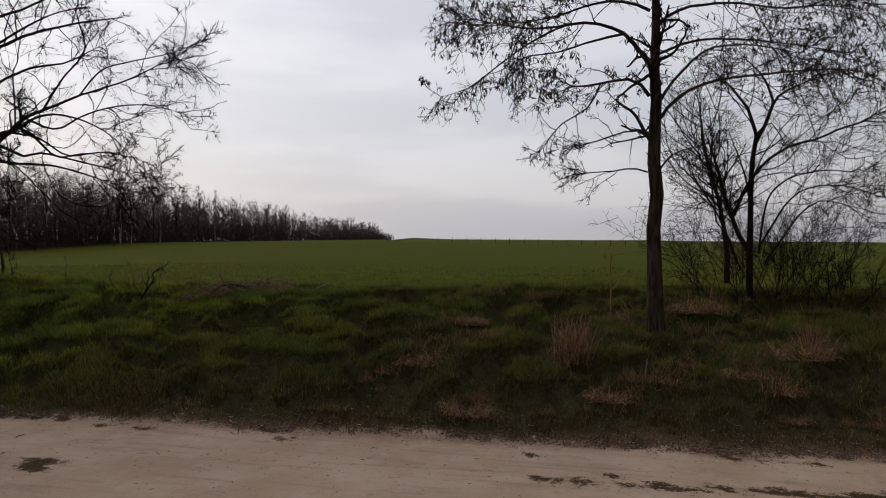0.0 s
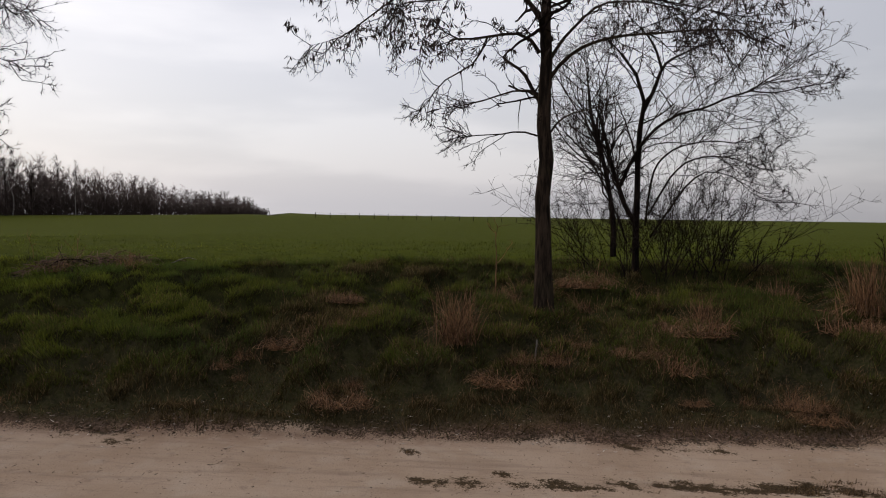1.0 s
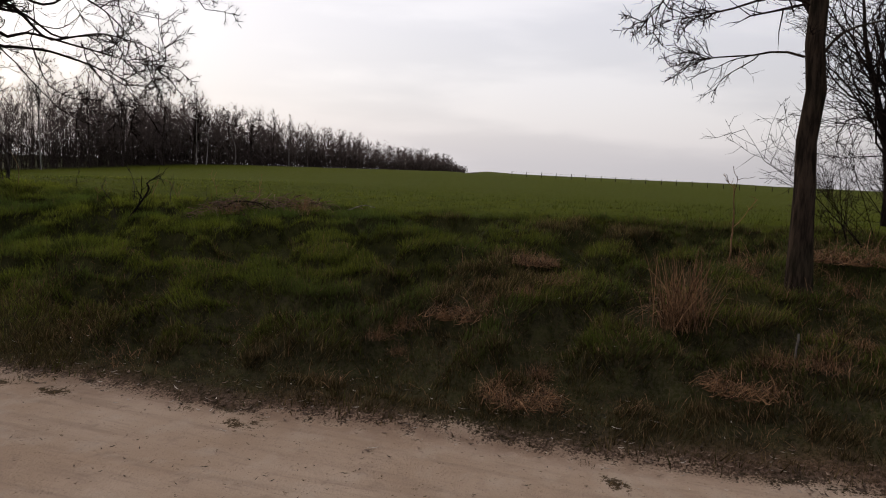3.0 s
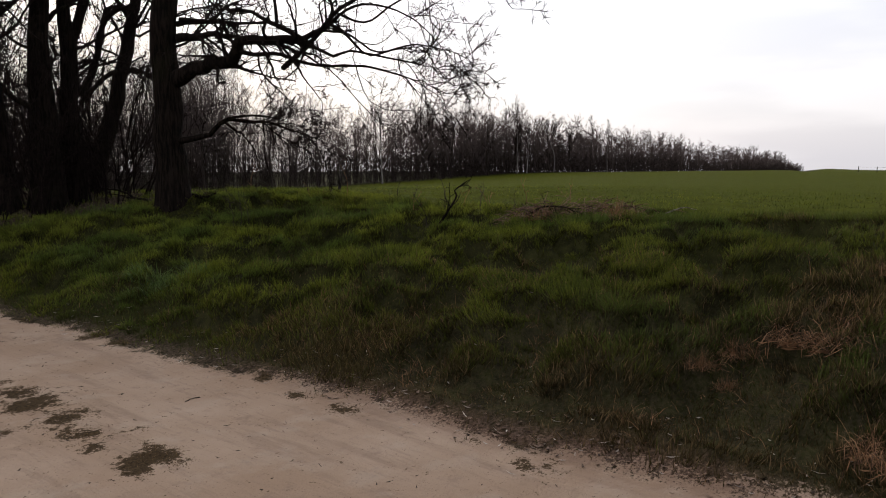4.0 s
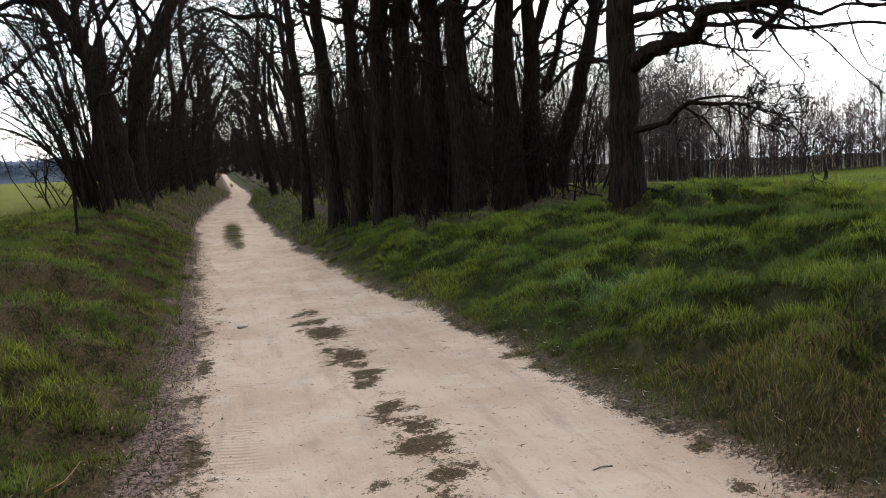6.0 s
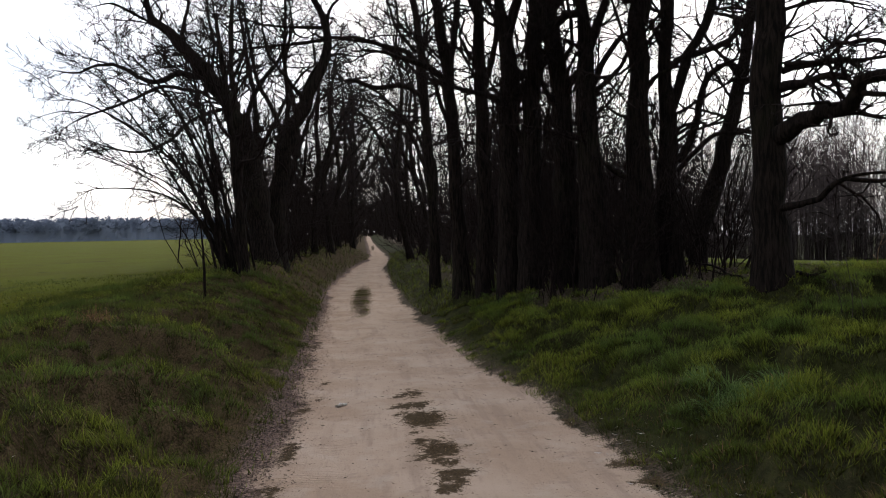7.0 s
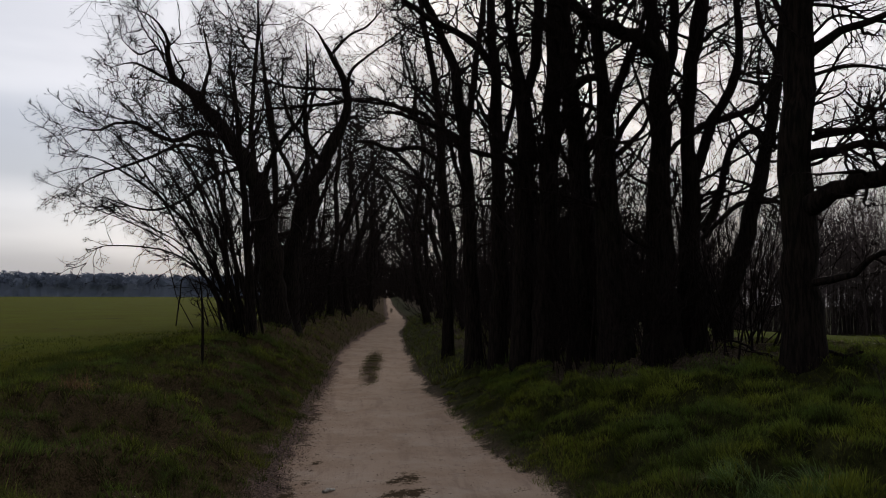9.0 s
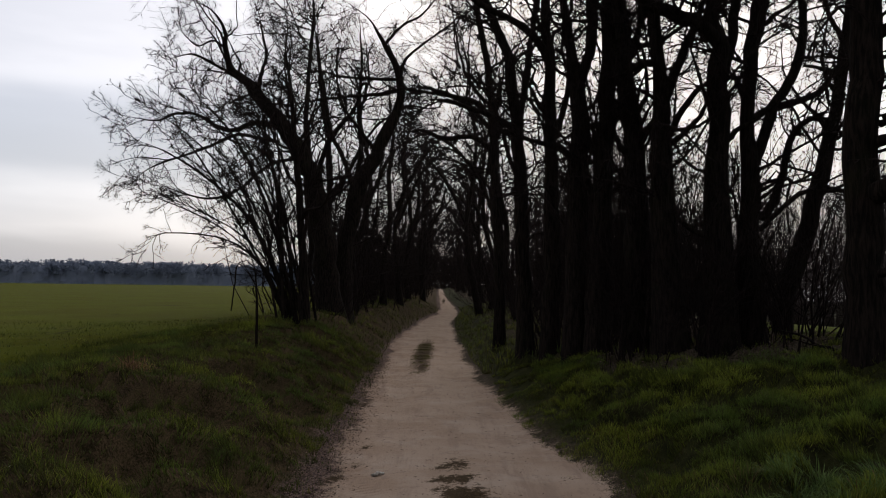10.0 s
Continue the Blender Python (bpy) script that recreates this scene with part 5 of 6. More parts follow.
def woods_mesh(seed, n, depth, tall, stem_r, n_br, n_tw, s=None, tw=0.016, at=None, angle=34, k1=3, k2=2, wig=0.15, up=0.15, low=0.22):
    r = np.random.default_rng(seed)
    if at is None:
        s = r.random(n) ** 0.8 if s is None else s
        x, y = wood_line(s)
        back = np.abs(r.normal(0, depth, n))
        a = np.arctan2(x, y) - 0.25
        x, y = x + np.sin(a) * back + r.normal(0, 0.8, n), y + np.cos(a) * back + r.normal(0, 0.8, n)
    else:
        x, y = at
        n = len(x)
    z = base_height(x, y) - 0.2
    h = tall * r.uniform(0.72, 1.12, n) * (1 + 0.3 * (vnoise(x, y, 14, 31) - 0.5)) * np.interp(np.hypot(x, y), [0, 130, 260, 400, 455], [1, 1, 0.8, 0.62, 0.3])
    k = 5
    zz = np.linspace(0, 1, k)
    bend = 0.14 if at is None else 0.4
    P = np.stack([x[:, None] + np.cumsum(r.normal(0, bend, (n, k)), 1), y[:, None] + np.cumsum(r.normal(0, bend, (n, k)), 1), z[:, None] + h[:, None] * zz], -1)
    R = stem_r * r.uniform(0.6, 1.3, n)[:, None] * (1 - 0.93 * zz)
    P1, R1, L1 = sprout(r, P, R, h, n_br, low, angle, 0.30, k1, wig, up, 0.5, tw * 1.3, rmax=0.03)
    P2, R2, L2 = sprout(r, P1, R1, L1, n_tw, 0.12, angle + 4, 0.5, k2, wig, up * 0.6, 0.7, tw)
    if at is None:
        # twigs thickened with distance, so that the wood looks dense from the camera
        R1 = R1 * np.interp(np.hypot(P1[:, 0, 0], P1[:, 0, 1]), [110, 450], [1, 2.2])[:, None]
        R2 = R2 * np.interp(np.hypot(P2[:, 0, 0], P2[:, 0, 1]), [110, 450], [1, 2.2])[:, None]
    return tubes(P, R, 4), spikes(P1, R1), spikes(P2, R2)


woods = tagged(new("woods"), "bare brown deciduous woods along the far side of the field", "woods", kind="stuff")
woods.location = (60, 95, -1.5)
tr, br, tw = woods_mesh(200, 1000, 20, 11.2, 0.05, 13, 7, tw=0.020, low=0.16, angle=44, up=0.11)
near = woods_mesh(202, 900, 20, 16.0, 0.062, 12, 5, s=np.random.default_rng(9).uniform(0.0, 0.16, 900), tw=0.018, low=0.16, angle=36, up=0.14)
mid = woods_mesh(206, 440, 14, 12.6, 0.05, 13, 7, s=np.random.default_rng(10).uniform(0.12, 0.42, 440), tw=0.019, low=0.16, angle=44, up=0.11)
thicket = woods_mesh(207, 620, 16, 9.6, 0.045, 11, 6, s=np.random.default_rng(12).uniform(0.34, 1.0, 620), tw=0.03, angle=44, low=0.03, up=0.08)
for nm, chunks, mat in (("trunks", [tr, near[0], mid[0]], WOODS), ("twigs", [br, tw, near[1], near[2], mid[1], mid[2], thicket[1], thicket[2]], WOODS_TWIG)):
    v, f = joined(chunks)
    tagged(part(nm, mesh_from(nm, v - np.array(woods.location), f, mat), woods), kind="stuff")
low = woods_mesh(208, 1300, 14, 6.2, 0.04, 6, 3, s=np.random.default_rng(13).random(1300) ** 1.7, tw=0.024, angle=42, low=0.05, up=0.1)
under = woods_mesh(201, 1500, 16, 4.6, 0.04, 9, 6, tw=0.032, angle=46, low=0.03)
v, f = joined(list(under) + list(low) + [thicket[0]])
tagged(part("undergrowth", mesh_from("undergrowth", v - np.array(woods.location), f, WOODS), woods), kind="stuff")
rw = np.random.default_rng(78)
wy = 33 + 90 * rw.random(70) ** 1.2
wx = edge_right(wy) + 2.6 + rw.random(70) * np.clip(0.27 * wy - edge_right(wy) - 2.6, 0.5, 18)
ly = 31 + 90 * rw.random(46) ** 1.2
lx = edge_left(ly) - 2.4 - rw.random(46) * np.clip(0.13 * ly - 1.5, 0.5, 9)
ey, ex = 158 + 45 * rw.random(130), rw.uniform(-20, 18, 130)
for nm_seed, px, py, lab in ((205, ex, ey, "dark leafless woods where the track ends"), (203, wx, wy, "dense leafless woods behind the row of old trees"), (204, lx, ly, "leafless woods beside the track")):
    grove = tagged(new("woods"), lab, "woods", kind="stuff")
    grove.location = (float(px.mean()), float(py.mean()), 0.3)
    tr, br, tw = woods_mesh(nm_seed, 0, 0, 11.5, 0.075, 14, 8, tw=0.0075, at=(px, py), angle=55, k1=5, k2=2, wig=0.25, up=0.04)
    jit = np.random.default_rng(nm_seed)
    end = nm_seed == 205
    if nm_seed == 203:
        uy = 18.0 + 55 * jit.random(460) ** 1.5
        ux = edge_right(uy) + 2.4 + jit.random(460) * np.clip(0.30 * uy - edge_right(uy) - 2.2, 1.5, 16)
    elif nm_seed == 204:
        uy = 29 + 60 * jit.random(280) ** 1.4
        ux = edge_left(uy) - 1.3 - jit.random(280) * 3.6
    else:
        ux, uy = np.repeat(px, 3), np.repeat(py, 3)
    un = woods_mesh(nm_seed + 10, 0, 0, 9.0 if end else 5.6, 0.06 if end else 0.022, 8, 5, tw=0.06 if end else 0.010, at=(ux, uy), angle=45, wig=0.2, up=0.06, low=0.05)
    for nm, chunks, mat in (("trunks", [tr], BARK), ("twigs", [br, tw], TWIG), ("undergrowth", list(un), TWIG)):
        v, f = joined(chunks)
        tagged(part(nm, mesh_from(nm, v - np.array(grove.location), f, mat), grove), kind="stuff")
rb = np.random.default_rng(77)
for i, s in enumerate(np.concatenate([np.linspace(0.10, 0.55, 13), [0.40, 0.415, 0.46]])):
    x, y = (float(c) for c in wood_line(s))
    a = math.atan2(x, y)
    x, y = x - math.sin(a) * rb.uniform(0, 2.5), y - math.cos(a) * rb.uniform(0, 2.5)
    z = float(base_height(np.array(x), np.array(y)))
    hh = (rb.uniform(10, 14) if i not in (4, 5) else 16.0) * float(np.interp(s, [0.25, 0.5], [1, 0.78]))
    pale = i % 4 == 0 or i > 13
    st = [[(x, y, z, 0.10), (x + rb.normal(0, 0.3), y, z + hh * 0.35, 0.08), (x + rb.normal(0, 0.6), y, z + hh * 0.7, 0.05), (x + rb.normal(0, 0.8), y, z + hh, 0.02)]]
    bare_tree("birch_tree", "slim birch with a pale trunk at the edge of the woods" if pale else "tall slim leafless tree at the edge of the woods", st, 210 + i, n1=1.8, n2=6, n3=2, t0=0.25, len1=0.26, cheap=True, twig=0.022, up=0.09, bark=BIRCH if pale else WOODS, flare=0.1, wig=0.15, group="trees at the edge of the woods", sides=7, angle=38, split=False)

# far pine woods beyond the other field
rp = np.random.default_rng(90)
n = 1300
az = np.radians(np.where(rp.random(n) < 0.68, rp.uniform(-34, -6, n), rp.uniform(-80, -34, n)))
d = 395 + rp.uniform(0, 60, n)
cx, cy = d * np.sin(az), np.maximum(d * np.cos(az), 60)
hh = rp.uniform(9.6, 11.4, n) * (1 + 0.25 * (vnoise(cx, cy, 30, 41) - 0.5))
m = 40
t = 0.5 + 0.47 * rp.random((n, m)) ** 1.15
ang = rp.uniform(0, 6.28, (n, m))
rad = 2.4 * np.sqrt(rp.random((n, m))) * (1.05 - 0.55 * t)
C = np.stack([cx[:, None] + rad * np.cos(ang), cy[:, None] + rad * np.sin(ang), 0.2 + hh[:, None] * t], -1).reshape(-1, 1, 3)
tri = (C + rp.normal(0, 0.42, (n * m, 4, 3))).reshape(-1, 3)
q = np.arange(n * m * 4).reshape(-1, 4)
far = np.concatenate([q[:, [0, 1, 2]], q[:, [0, 2, 3]], q[:, [1, 3, 2]]])
ga, gz = np.meshgrid(np.radians(np.arange(-80, -6, 0.16)), np.linspace(0, 1, 9))
gd = 398 + 7 * gz + 2.5 * (vnoise(ga * 400, gz * 9, 2.2, 42) - 0.5)
wx, wy = gd * np.sin(ga), np.maximum(gd * np.cos(ga), 60)
wall = np.stack([wx, wy, -0.5 + gz * (9.2 + 2.2 * (vnoise(wx, wy, 30, 41) - 0.5) + 1.6 * (vnoise(ga * 400, gz * 0, 3.0, 43) - 0.5))], -1)
gi = np.arange(ga.size).reshape(ga.shape)
stand = np.stack([gi[:-1, :-1], gi[:-1, 1:], gi[1:, 1:], gi[1:, :-1]], -1).reshape(-1, 4)
v, f = joined([(tri, far), (wall.reshape(-1, 3), stand)])
tagged(new("distant_woods", mesh_from("distant_woods", v, f, PINES, smooth=False)), "pine woods on the horizon, coloured blue-grey for haze", "woods", kind="stuff")

# ---- fence on the ridge ----
fence = tagged(new("fence"), "low wire fence with thin posts on the ridge", "fence")
fence.location = (152, 20, 0)
post_me = None
ys = np.arange(44, -30, -3.0)
for y in ys:
    x = 169.0 - y * y / 340 + 0.4 * math.sin(y)
    z = float(base_height(np.array(x), np.array(y)))
    if post_me is None:
        pv, pq = tubes(np.array([[[0, 0, -0.2], [0, 0, 0.5], [0, 0, 1.05]]]), np.array([[0.065, 0.06, 0.055]]), 6)
        post_me = mesh_from("post", pv, [pq], BARK)
    p = part("post", post_me, fence)
    p.location = (x - 152, y - 20, z)
for h in (0.45, 0.9):
    wp = np.array([[(17.0 - y * y / 340 + 0.4 * math.sin(y), y - 20, float(base_height(np.array(169.0 - y * y / 340), np.array(y))) + h) for y in ys]])
    v, q = tubes(wp, np.full(wp.shape[:2], 0.008), 3)
    part("wire", mesh_from("wire", v, [q], DEAD), fence)

# ---- small things on the bank ----


def stick(name, label, pts, mat=DEAD, seed=0, category="branch", forks=0, twig=0.003, group=""):
    """A fallen branch or stake along the given points (x, y, height over the ground, radius)."""
    r = np.random.default_rng(seed)
    p = [(x, y, float(height(np.array(x), np.array(y))) + h, rr) for x, y, h, rr in pts]
    root = np.array(p[0][:3])
    c = curve_through(p, 12)
    c[:, :3] += r.normal(0, 0.25, (12, 3)) * c[:, 3:4]
    c[:, :3] -= root
    v, q = tubes(c[None, :, :3], c[None, :, 3], 7, 0.04, r)
    ob = tagged(new(name, mesh_from(name, v, [q], mat)), label, category, group)
    ob.location = root
    if forks:
        ln = np.array([max(0.6, float(np.linalg.norm(c[-1, :3] - c[0, :3])))])
        P1, R1, L1 = sprout(r, c[None, :, :3], c[None, :, 3], ln, forks, 0.2, 45, 0.5, 6, 0.22, 0.06, 0.6, twig * 1.5)
        P2, R2, L2 = sprout(r, P1, R1, L1, 3, 0.2, 45, 0.5, 4, 0.2, 0.05, 0.7, twig)
        if not len(P1):
            return ob
        v, f = joined([k for k in (tubes(P1, R1, 5), tubes(P2, R2, 4)) if len(k[0])])
        tagged(part("side_twig", mesh_from("side_twig", v, f, mat), ob), kind="stuff")
    return ob


stick("fallen_branch", "dark forked dead branch sticking up from the grass", [(6.1, 5.15, -0.03, 0.017), (6.18, 5.04, 0.18, 0.014), (6.25, 4.95, 0.36, 0.011), (6.23, 4.97, 0.43, 0.009), (6.33, 4.84, 0.54, 0.005)], BARK, seed=1, forks=4)
stick("fallen_branch", "crooked dead branch lying on the bank", [(6.3, 5.0, 0.04, 0.013), (6.6, 4.8, 0.09, 0.011), (6.85, 4.6, 0.07, 0.009), (7.0, 4.5, 0.04, 0.005)], BARK, seed=2, forks=5)
stick("fallen_branch", "bent dead branch lying over dry stalks", [(6.9, 4.45, 0.03, 0.012), (7.1, 4.3, 0.13, 0.011), (7.35, 4.1, 0.12, 0.008), (7.45, 4.0, 0.2, 0.004)], BARK, seed=3, forks=4)
stick("fallen_branch", "pale broken stick in the grass", [(7.7, 2.95, 0.06, 0.008), (7.9, 2.82, 0.12, 0.008), (8.05, 2.72, 0.09, 0.005)], DRIFT, 4)
rh = np.random.default_rng(37)
n = 900
hx, hy = rh.uniform(-0.3, 1.6, n), rh.normal(0, 0.22, n)
hx, hy = 7.05 + hx + 0.35 * hy, 4.5 - 0.5 * hx + hy
hz = height(hx, hy) + np.abs(rh.normal(0, 0.07, n))
ang, rise = rh.uniform(0, 6.28, n), rh.normal(0, 0.25, n)
hl = rh.uniform(0.12, 0.4, n)
turn = rh.normal(0, 0.5, n)
hp = np.stack([np.stack([hx + hl * (u - 0.5) * np.cos(ang + turn * u), hy + hl * (u - 0.5) * np.sin(ang + turn * u), hz + hl * rise * u + 0.1 * hl * math.sin(3.1 * u)], -1) for u in (0.0, 0.35, 0.7, 1.0)], 1)
hv, hf = spikes(hp - np.array([7.6, 4.2, 0.8]), rh.uniform(0.0025, 0.0065, n)[:, None] * np.array([1.0, 0.9, 0.8, 0.5]))
tagged(new("brush_pile", mesh_from("brush_pile", hv, [hf], plain_material("brown_dead_stems", (0.030, 0.015, 0.010, 1), (0.19, 0.11, 0.078, 1), 22.0))), "low heap of dead reddish-brown stems at the field's edge", "brush pile", kind="stuff").location = (7.6, 4.2, 0.8)
stick("fallen_log", "dark fallen limb lying beside the old oak", [(5.95, 11.0, 0.03, 0.042), (6.1, 10.78, 0.05, 0.038), (6.22, 10.6, 0.03, 0.030), (6.34, 10.42, 0.06, 0.016)], BARK, 5, "log")
stick("fallen_branch", "tangled dead branch between the old trunks", [(5.6, 11.3, 0.04, 0.022), (5.45, 11.5, 0.10, 0.021), (5.3, 11.6, 0.24, 0.016), (5.05, 11.85, 0.33, 0.008)], BARK, 6, forks=10)
stick("wooden_stake", "thin dark wooden stake in the field's edge", [(8.83, 10.18, -0.1, 0.032), (8.82, 10.18, 0.25, 0.03), (8.81, 10.19, 0.5, 0.026)], DEAD, 7, "stake")
stick("wooden_stake", "short pale stake standing in the grass", [(3.63, -2.31, -0.1, 0.008), (3.63, -2.31, 0.1, 0.008), (3.64, -2.32, 0.25, 0.007)], DRIFT, 8, "stake")
stick("stalk", "tall dry stalk beside the slender tree", [(5.6, -1.85, -0.05, 0.008), (5.6, -1.86, 0.4, 0.007), (5.63, -1.84, 0.75, 0.004)], STRAW, 9, "stalk", 3)
stick("dead_sapling", "dead broken sapling on the verge", [(-2.52, 13.48, -0.1, 0.026), (-2.5, 13.48, 0.5, 0.021), (-2.52, 13.48, 1.1, 0.016), (-2.56, 13.5, 1.5, 0.011), (-2.66, 13.5, 1.72, 0.006)], BARK, 10, "sapling", 1)
stick("dead_branch", "dead twig hanging down beside the sapling", [(-2.95, 13.6, 0.75, 0.010), (-2.9, 13.6, 1.2, 0.012), (-2.86, 13.6, 1.55, 0.010), (-2.66, 13.52, 1.62, 0.006)], BARK, 12, "branch")
for i, (x, y, h) in enumerate(((5.04, 7.78, 0.95), (5.1, 7.7, 0.7), (4.96, 7.85, 0.6))):
    stick("sapling", "thin bare sapling in the grass", [(x, y, -0.05, 0.005), (x + 0.03, y, h * 0.4, 0.004), (x - 0.08, y - 0.05, h * 0.75, 0.0025)], DEAD, 13 + i, "sapling", 4, 0.002, "saplings on the bank")
rs = np.random.default_rng(8)
for i in range(16):
    x, y = rs.uniform(6.6, 9.4), rs.uniform(4.5, 12.0)
    h = rs.uniform(0.25, 0.6)
    stick("stalk", "dry weed stalk at the field's edge", [(x, y, -0.05, 0.006), (x + rs.normal(0, 0.03), y, h * 0.5, 0.005), (x + rs.normal(0, 0.08), y + rs.normal(0, 0.05), h, 0.003)], STRAW if i % 2 else DEAD, 40 + i, "stalk", 2, 0.002, "dry stalks")
stick("twig", "small dark twig lying on the sandy track", [(1.49, 3.06, 0.004, 0.003), (1.55, 3.08, 0.006, 0.003), (1.60, 3.07, 0.003, 0.002)], DEAD, 60, "twig")
stick("twig", "small pale chip of wood on the track", [(-0.14, 7.82, 0.012, 0.014), (-0.1, 7.88, 0.02, 0.016), (-0.05, 7.95, 0.012, 0.01)], PALE, 61, "twig")
stick("twig", "bent pale straw lying on the verge", [(-1.06, 3.45, 0.05, 0.003), (-1.0, 3.6, 0.07, 0.003), (-0.96, 3.8, 0.06, 0.002)], STRAW, 62, "twig")


def ribbons(rng, x, y, z, ln, wid, lean_x, lean_y, curl=0.5, segs=2):
    """Tapered bent blades: arrays of roots, lengths, widths and leaning."""
    n = len(x)
    a = rng.uniform(0, np.pi, n)
    side = np.stack([np.cos(a), np.sin(a), np.zeros(n)], -1) * (wid / 2)[:, None]
    d = unit(np.stack([lean_x, lean_y, np.ones(n)], -1))
    p0 = np.stack([x, y, z - 0.015], -1)
    out = [p0 - side, p0 + side]
    p = p0
    for s in range(1, segs + 1):
        p = p + d * (ln / segs)[:, None]
        d = unit(d + np.stack([lean_x, lean_y, -np.hypot(lean_x, lean_y)], -1) * curl)
        if s < segs:
            out += [p - side * (1 - 0.35 * s / segs), p + side * (1 - 0.35 * s / segs)]
    out.append(p)
    k = len(out)
    V = np.stack(out, 1).reshape(-1, 3)
    b = (np.arange(n) * k)[:, None]
    Q = np.concatenate([b + np.array([2 * s, 2 * s + 1, 2 * s + 3, 2 * s + 2]) for s in range(segs - 1)]) if segs > 1 else np.zeros((0, 4), int)
    T = b + np.array([2 * segs - 2, 2 * segs - 1, 2 * segs])
    return V, [T, Q], k


def straw_tuft(at, seed, n, tall, width, label, standing, nest):
    """Dead grass: some stems stand, the rest arch over, lie matted or curl round a hollow (nest)."""
    r = np.random.default_rng(seed)
    a = r.uniform(0, 6.28, n)
    d = width * np.where(r.random(n) < nest, r.normal(0.62, 0.16, n), 0.6 * np.minimum(np.abs(r.normal(0, 1, n)), 1.9 * r.random(n) ** 0.5))
    x, y = d * np.cos(a), d * np.sin(a)
    up = r.random(n) < standing
    turn = np.where(r.random(n) < 0.5, 1.0, -1.0)
    fall = r.uniform(0, 6.28) + r.normal(0, 0.9, n)
    lx = np.where(up, r.normal(0.1, 0.16, n), 0.45 * np.cos(fall) - nest * turn * np.sin(a) + 0.3 * np.cos(a) + r.normal(0, 0.35, n))
    ly = np.where(up, r.normal(0, 0.16, n), 0.45 * np.sin(fall) + nest * turn * np.cos(a) + 0.3 * np.sin(a) + r.normal(0, 0.35, n))
    ln = tall * np.where(up, r.uniform(0.5, 1.2, n), r.uniform(0.35, 1.0, n))
    V, F, k = ribbons(r, x, y, np.where(up, -0.02, r.uniform(-0.02, 0.2 * tall, n)), ln, r.uniform(0.003, 0.0085, n), lx, ly, np.where(up, 0.3, 0.8)[:, None], 4)
    V[:, 2] = np.maximum(V[:, 2], -0.02 + 0.03 * r.random(len(V)))
    ob = tagged(new("grass_tuft", mesh_from("grass_tuft", V, F, STRAW)), label, "grass tuft", "dry tufts")
    ob.location = at
    return ob


TUFTS = ((4.03, -1.58, 1.0, 0), (3.9, -0.03, 0.85, 1), (2.74, -0.76, 0.58, 1), (5.2, -0.2, 0.6, 1), (4.5, -3.8, 0.9, 1), (4.15, -1.3, 0.5, 2), (4.95, -4.02, 0.8, 0), (5.5, -5.8, 1.15, 0), (5.15, -5.5, 1.1, 1), (3.45, -3.5, 0.65, 2), (3.25, -2.05, 0.7, 1),
         (6.4, -2.95, 0.9, 1), (5.9, -2.75, 0.8, 2), (7.3, 3.95, 0.9, 1), (7.5, 3.5, 0.85, 2), (7.0, 4.35, 0.7, 1), (5.6, -1.95, 0.7, 2), (6.9, -4.4, 0.9, 1), (3.6, -2.5, 0.6, 2), (-2.5, 7.6, 0.6, 1), (-2.9, 9.4, 0.7, 2), (4.3, -6.4, 1.0, 2), (3.4, -4.4, 0.6, 2), (6.3, -2.3, 0.8, 1), (6.7, -3.6, 0.9, 1), (7.0, -4.6, 1.0, 1), (6.6, -5.2, 1.0, 2))
rt = np.random.default_rng(35)
TUFTS += tuple((float(rt.uniform(2.9, 5.4)), float(rt.uniform(-6.5, 0.6)), float(rt.uniform(0.3, 0.55)), int(rt.integers(1, 3))) for _ in range(20))
made = {}
for i, (x, y, s, k) in enumerate(TUFTS):
    z = float(height(np.array(x), np.array(y)))
    if k not in made:
        made[k] = straw_tuft((x, y, z), 300 + k, (420, 640, 300)[k], (0.56, 0.38, 0.34)[k], (0.24, 0.42, 0.34)[k], ("tall upright tuft of dry reddish straw", "matted mound of dry bleached grass", "loose tuft of dry straw-coloured grass")[k], (0.5, 0.03, 0.2)[k], (0.0, 0.9, 0.2)[k])
        made[k].scale = (s, s, s)
    else:
        ob = copy_thing(made[k], pose(x, y, z, 0, 0, (i * 67) % 360))
        ob.scale = (s * (0.9 + 0.05 * (i % 5)), s * (0.9 + 0.05 * ((i + 2) % 5)), s)

# ---- grass, leaves ----


def scatter(rng, n, x0, x1, y0, y1, keep):
    x, y = rng.uniform(x0, x1, n), rng.uniform(y0, y1, n)
    k = rng.random(n) < keep(x, y)
    return x[k], y[k]


def dryness(x, y, r):
    off = np.maximum(x - edge_right(y), edge_left(y) - x)
    d = 0.62 * sm(off, 1.3, 0.1) * np.where(x > 0, 0.25 + 0.75 * sm(y, 5.5, 2), 0.2) + 0.25 * sm(y + 1.5 * (vnoise(x, y, 1.5, 51) - 0.5), 1.5, -2.0) * sm(x, 0, 1) + 0.9 * sm(vnoise(x, y, 0.9, 52), 0.62, 0.85) * (0.15 + 0.65 * sm(y, 5, 0) * (x > 0)) + 0.06
    d = d + (0.12 * sm(vnoise(x, y, 0.8, 54), 0.5, 0.7) * sm(off, 0.6, 1.3)) * (x < 0) + 0.2 * sm(y + 2.5 * (vnoise(x, y, 0.8, 53) - 0.5), 6.5, 0.0) * sm(off, 3.2, 0.8) * (x > 0)
    return (r < d).astype(float) * np.clip(0.55 + 0.45 * (r * 7.3 % 1), 0, 1)


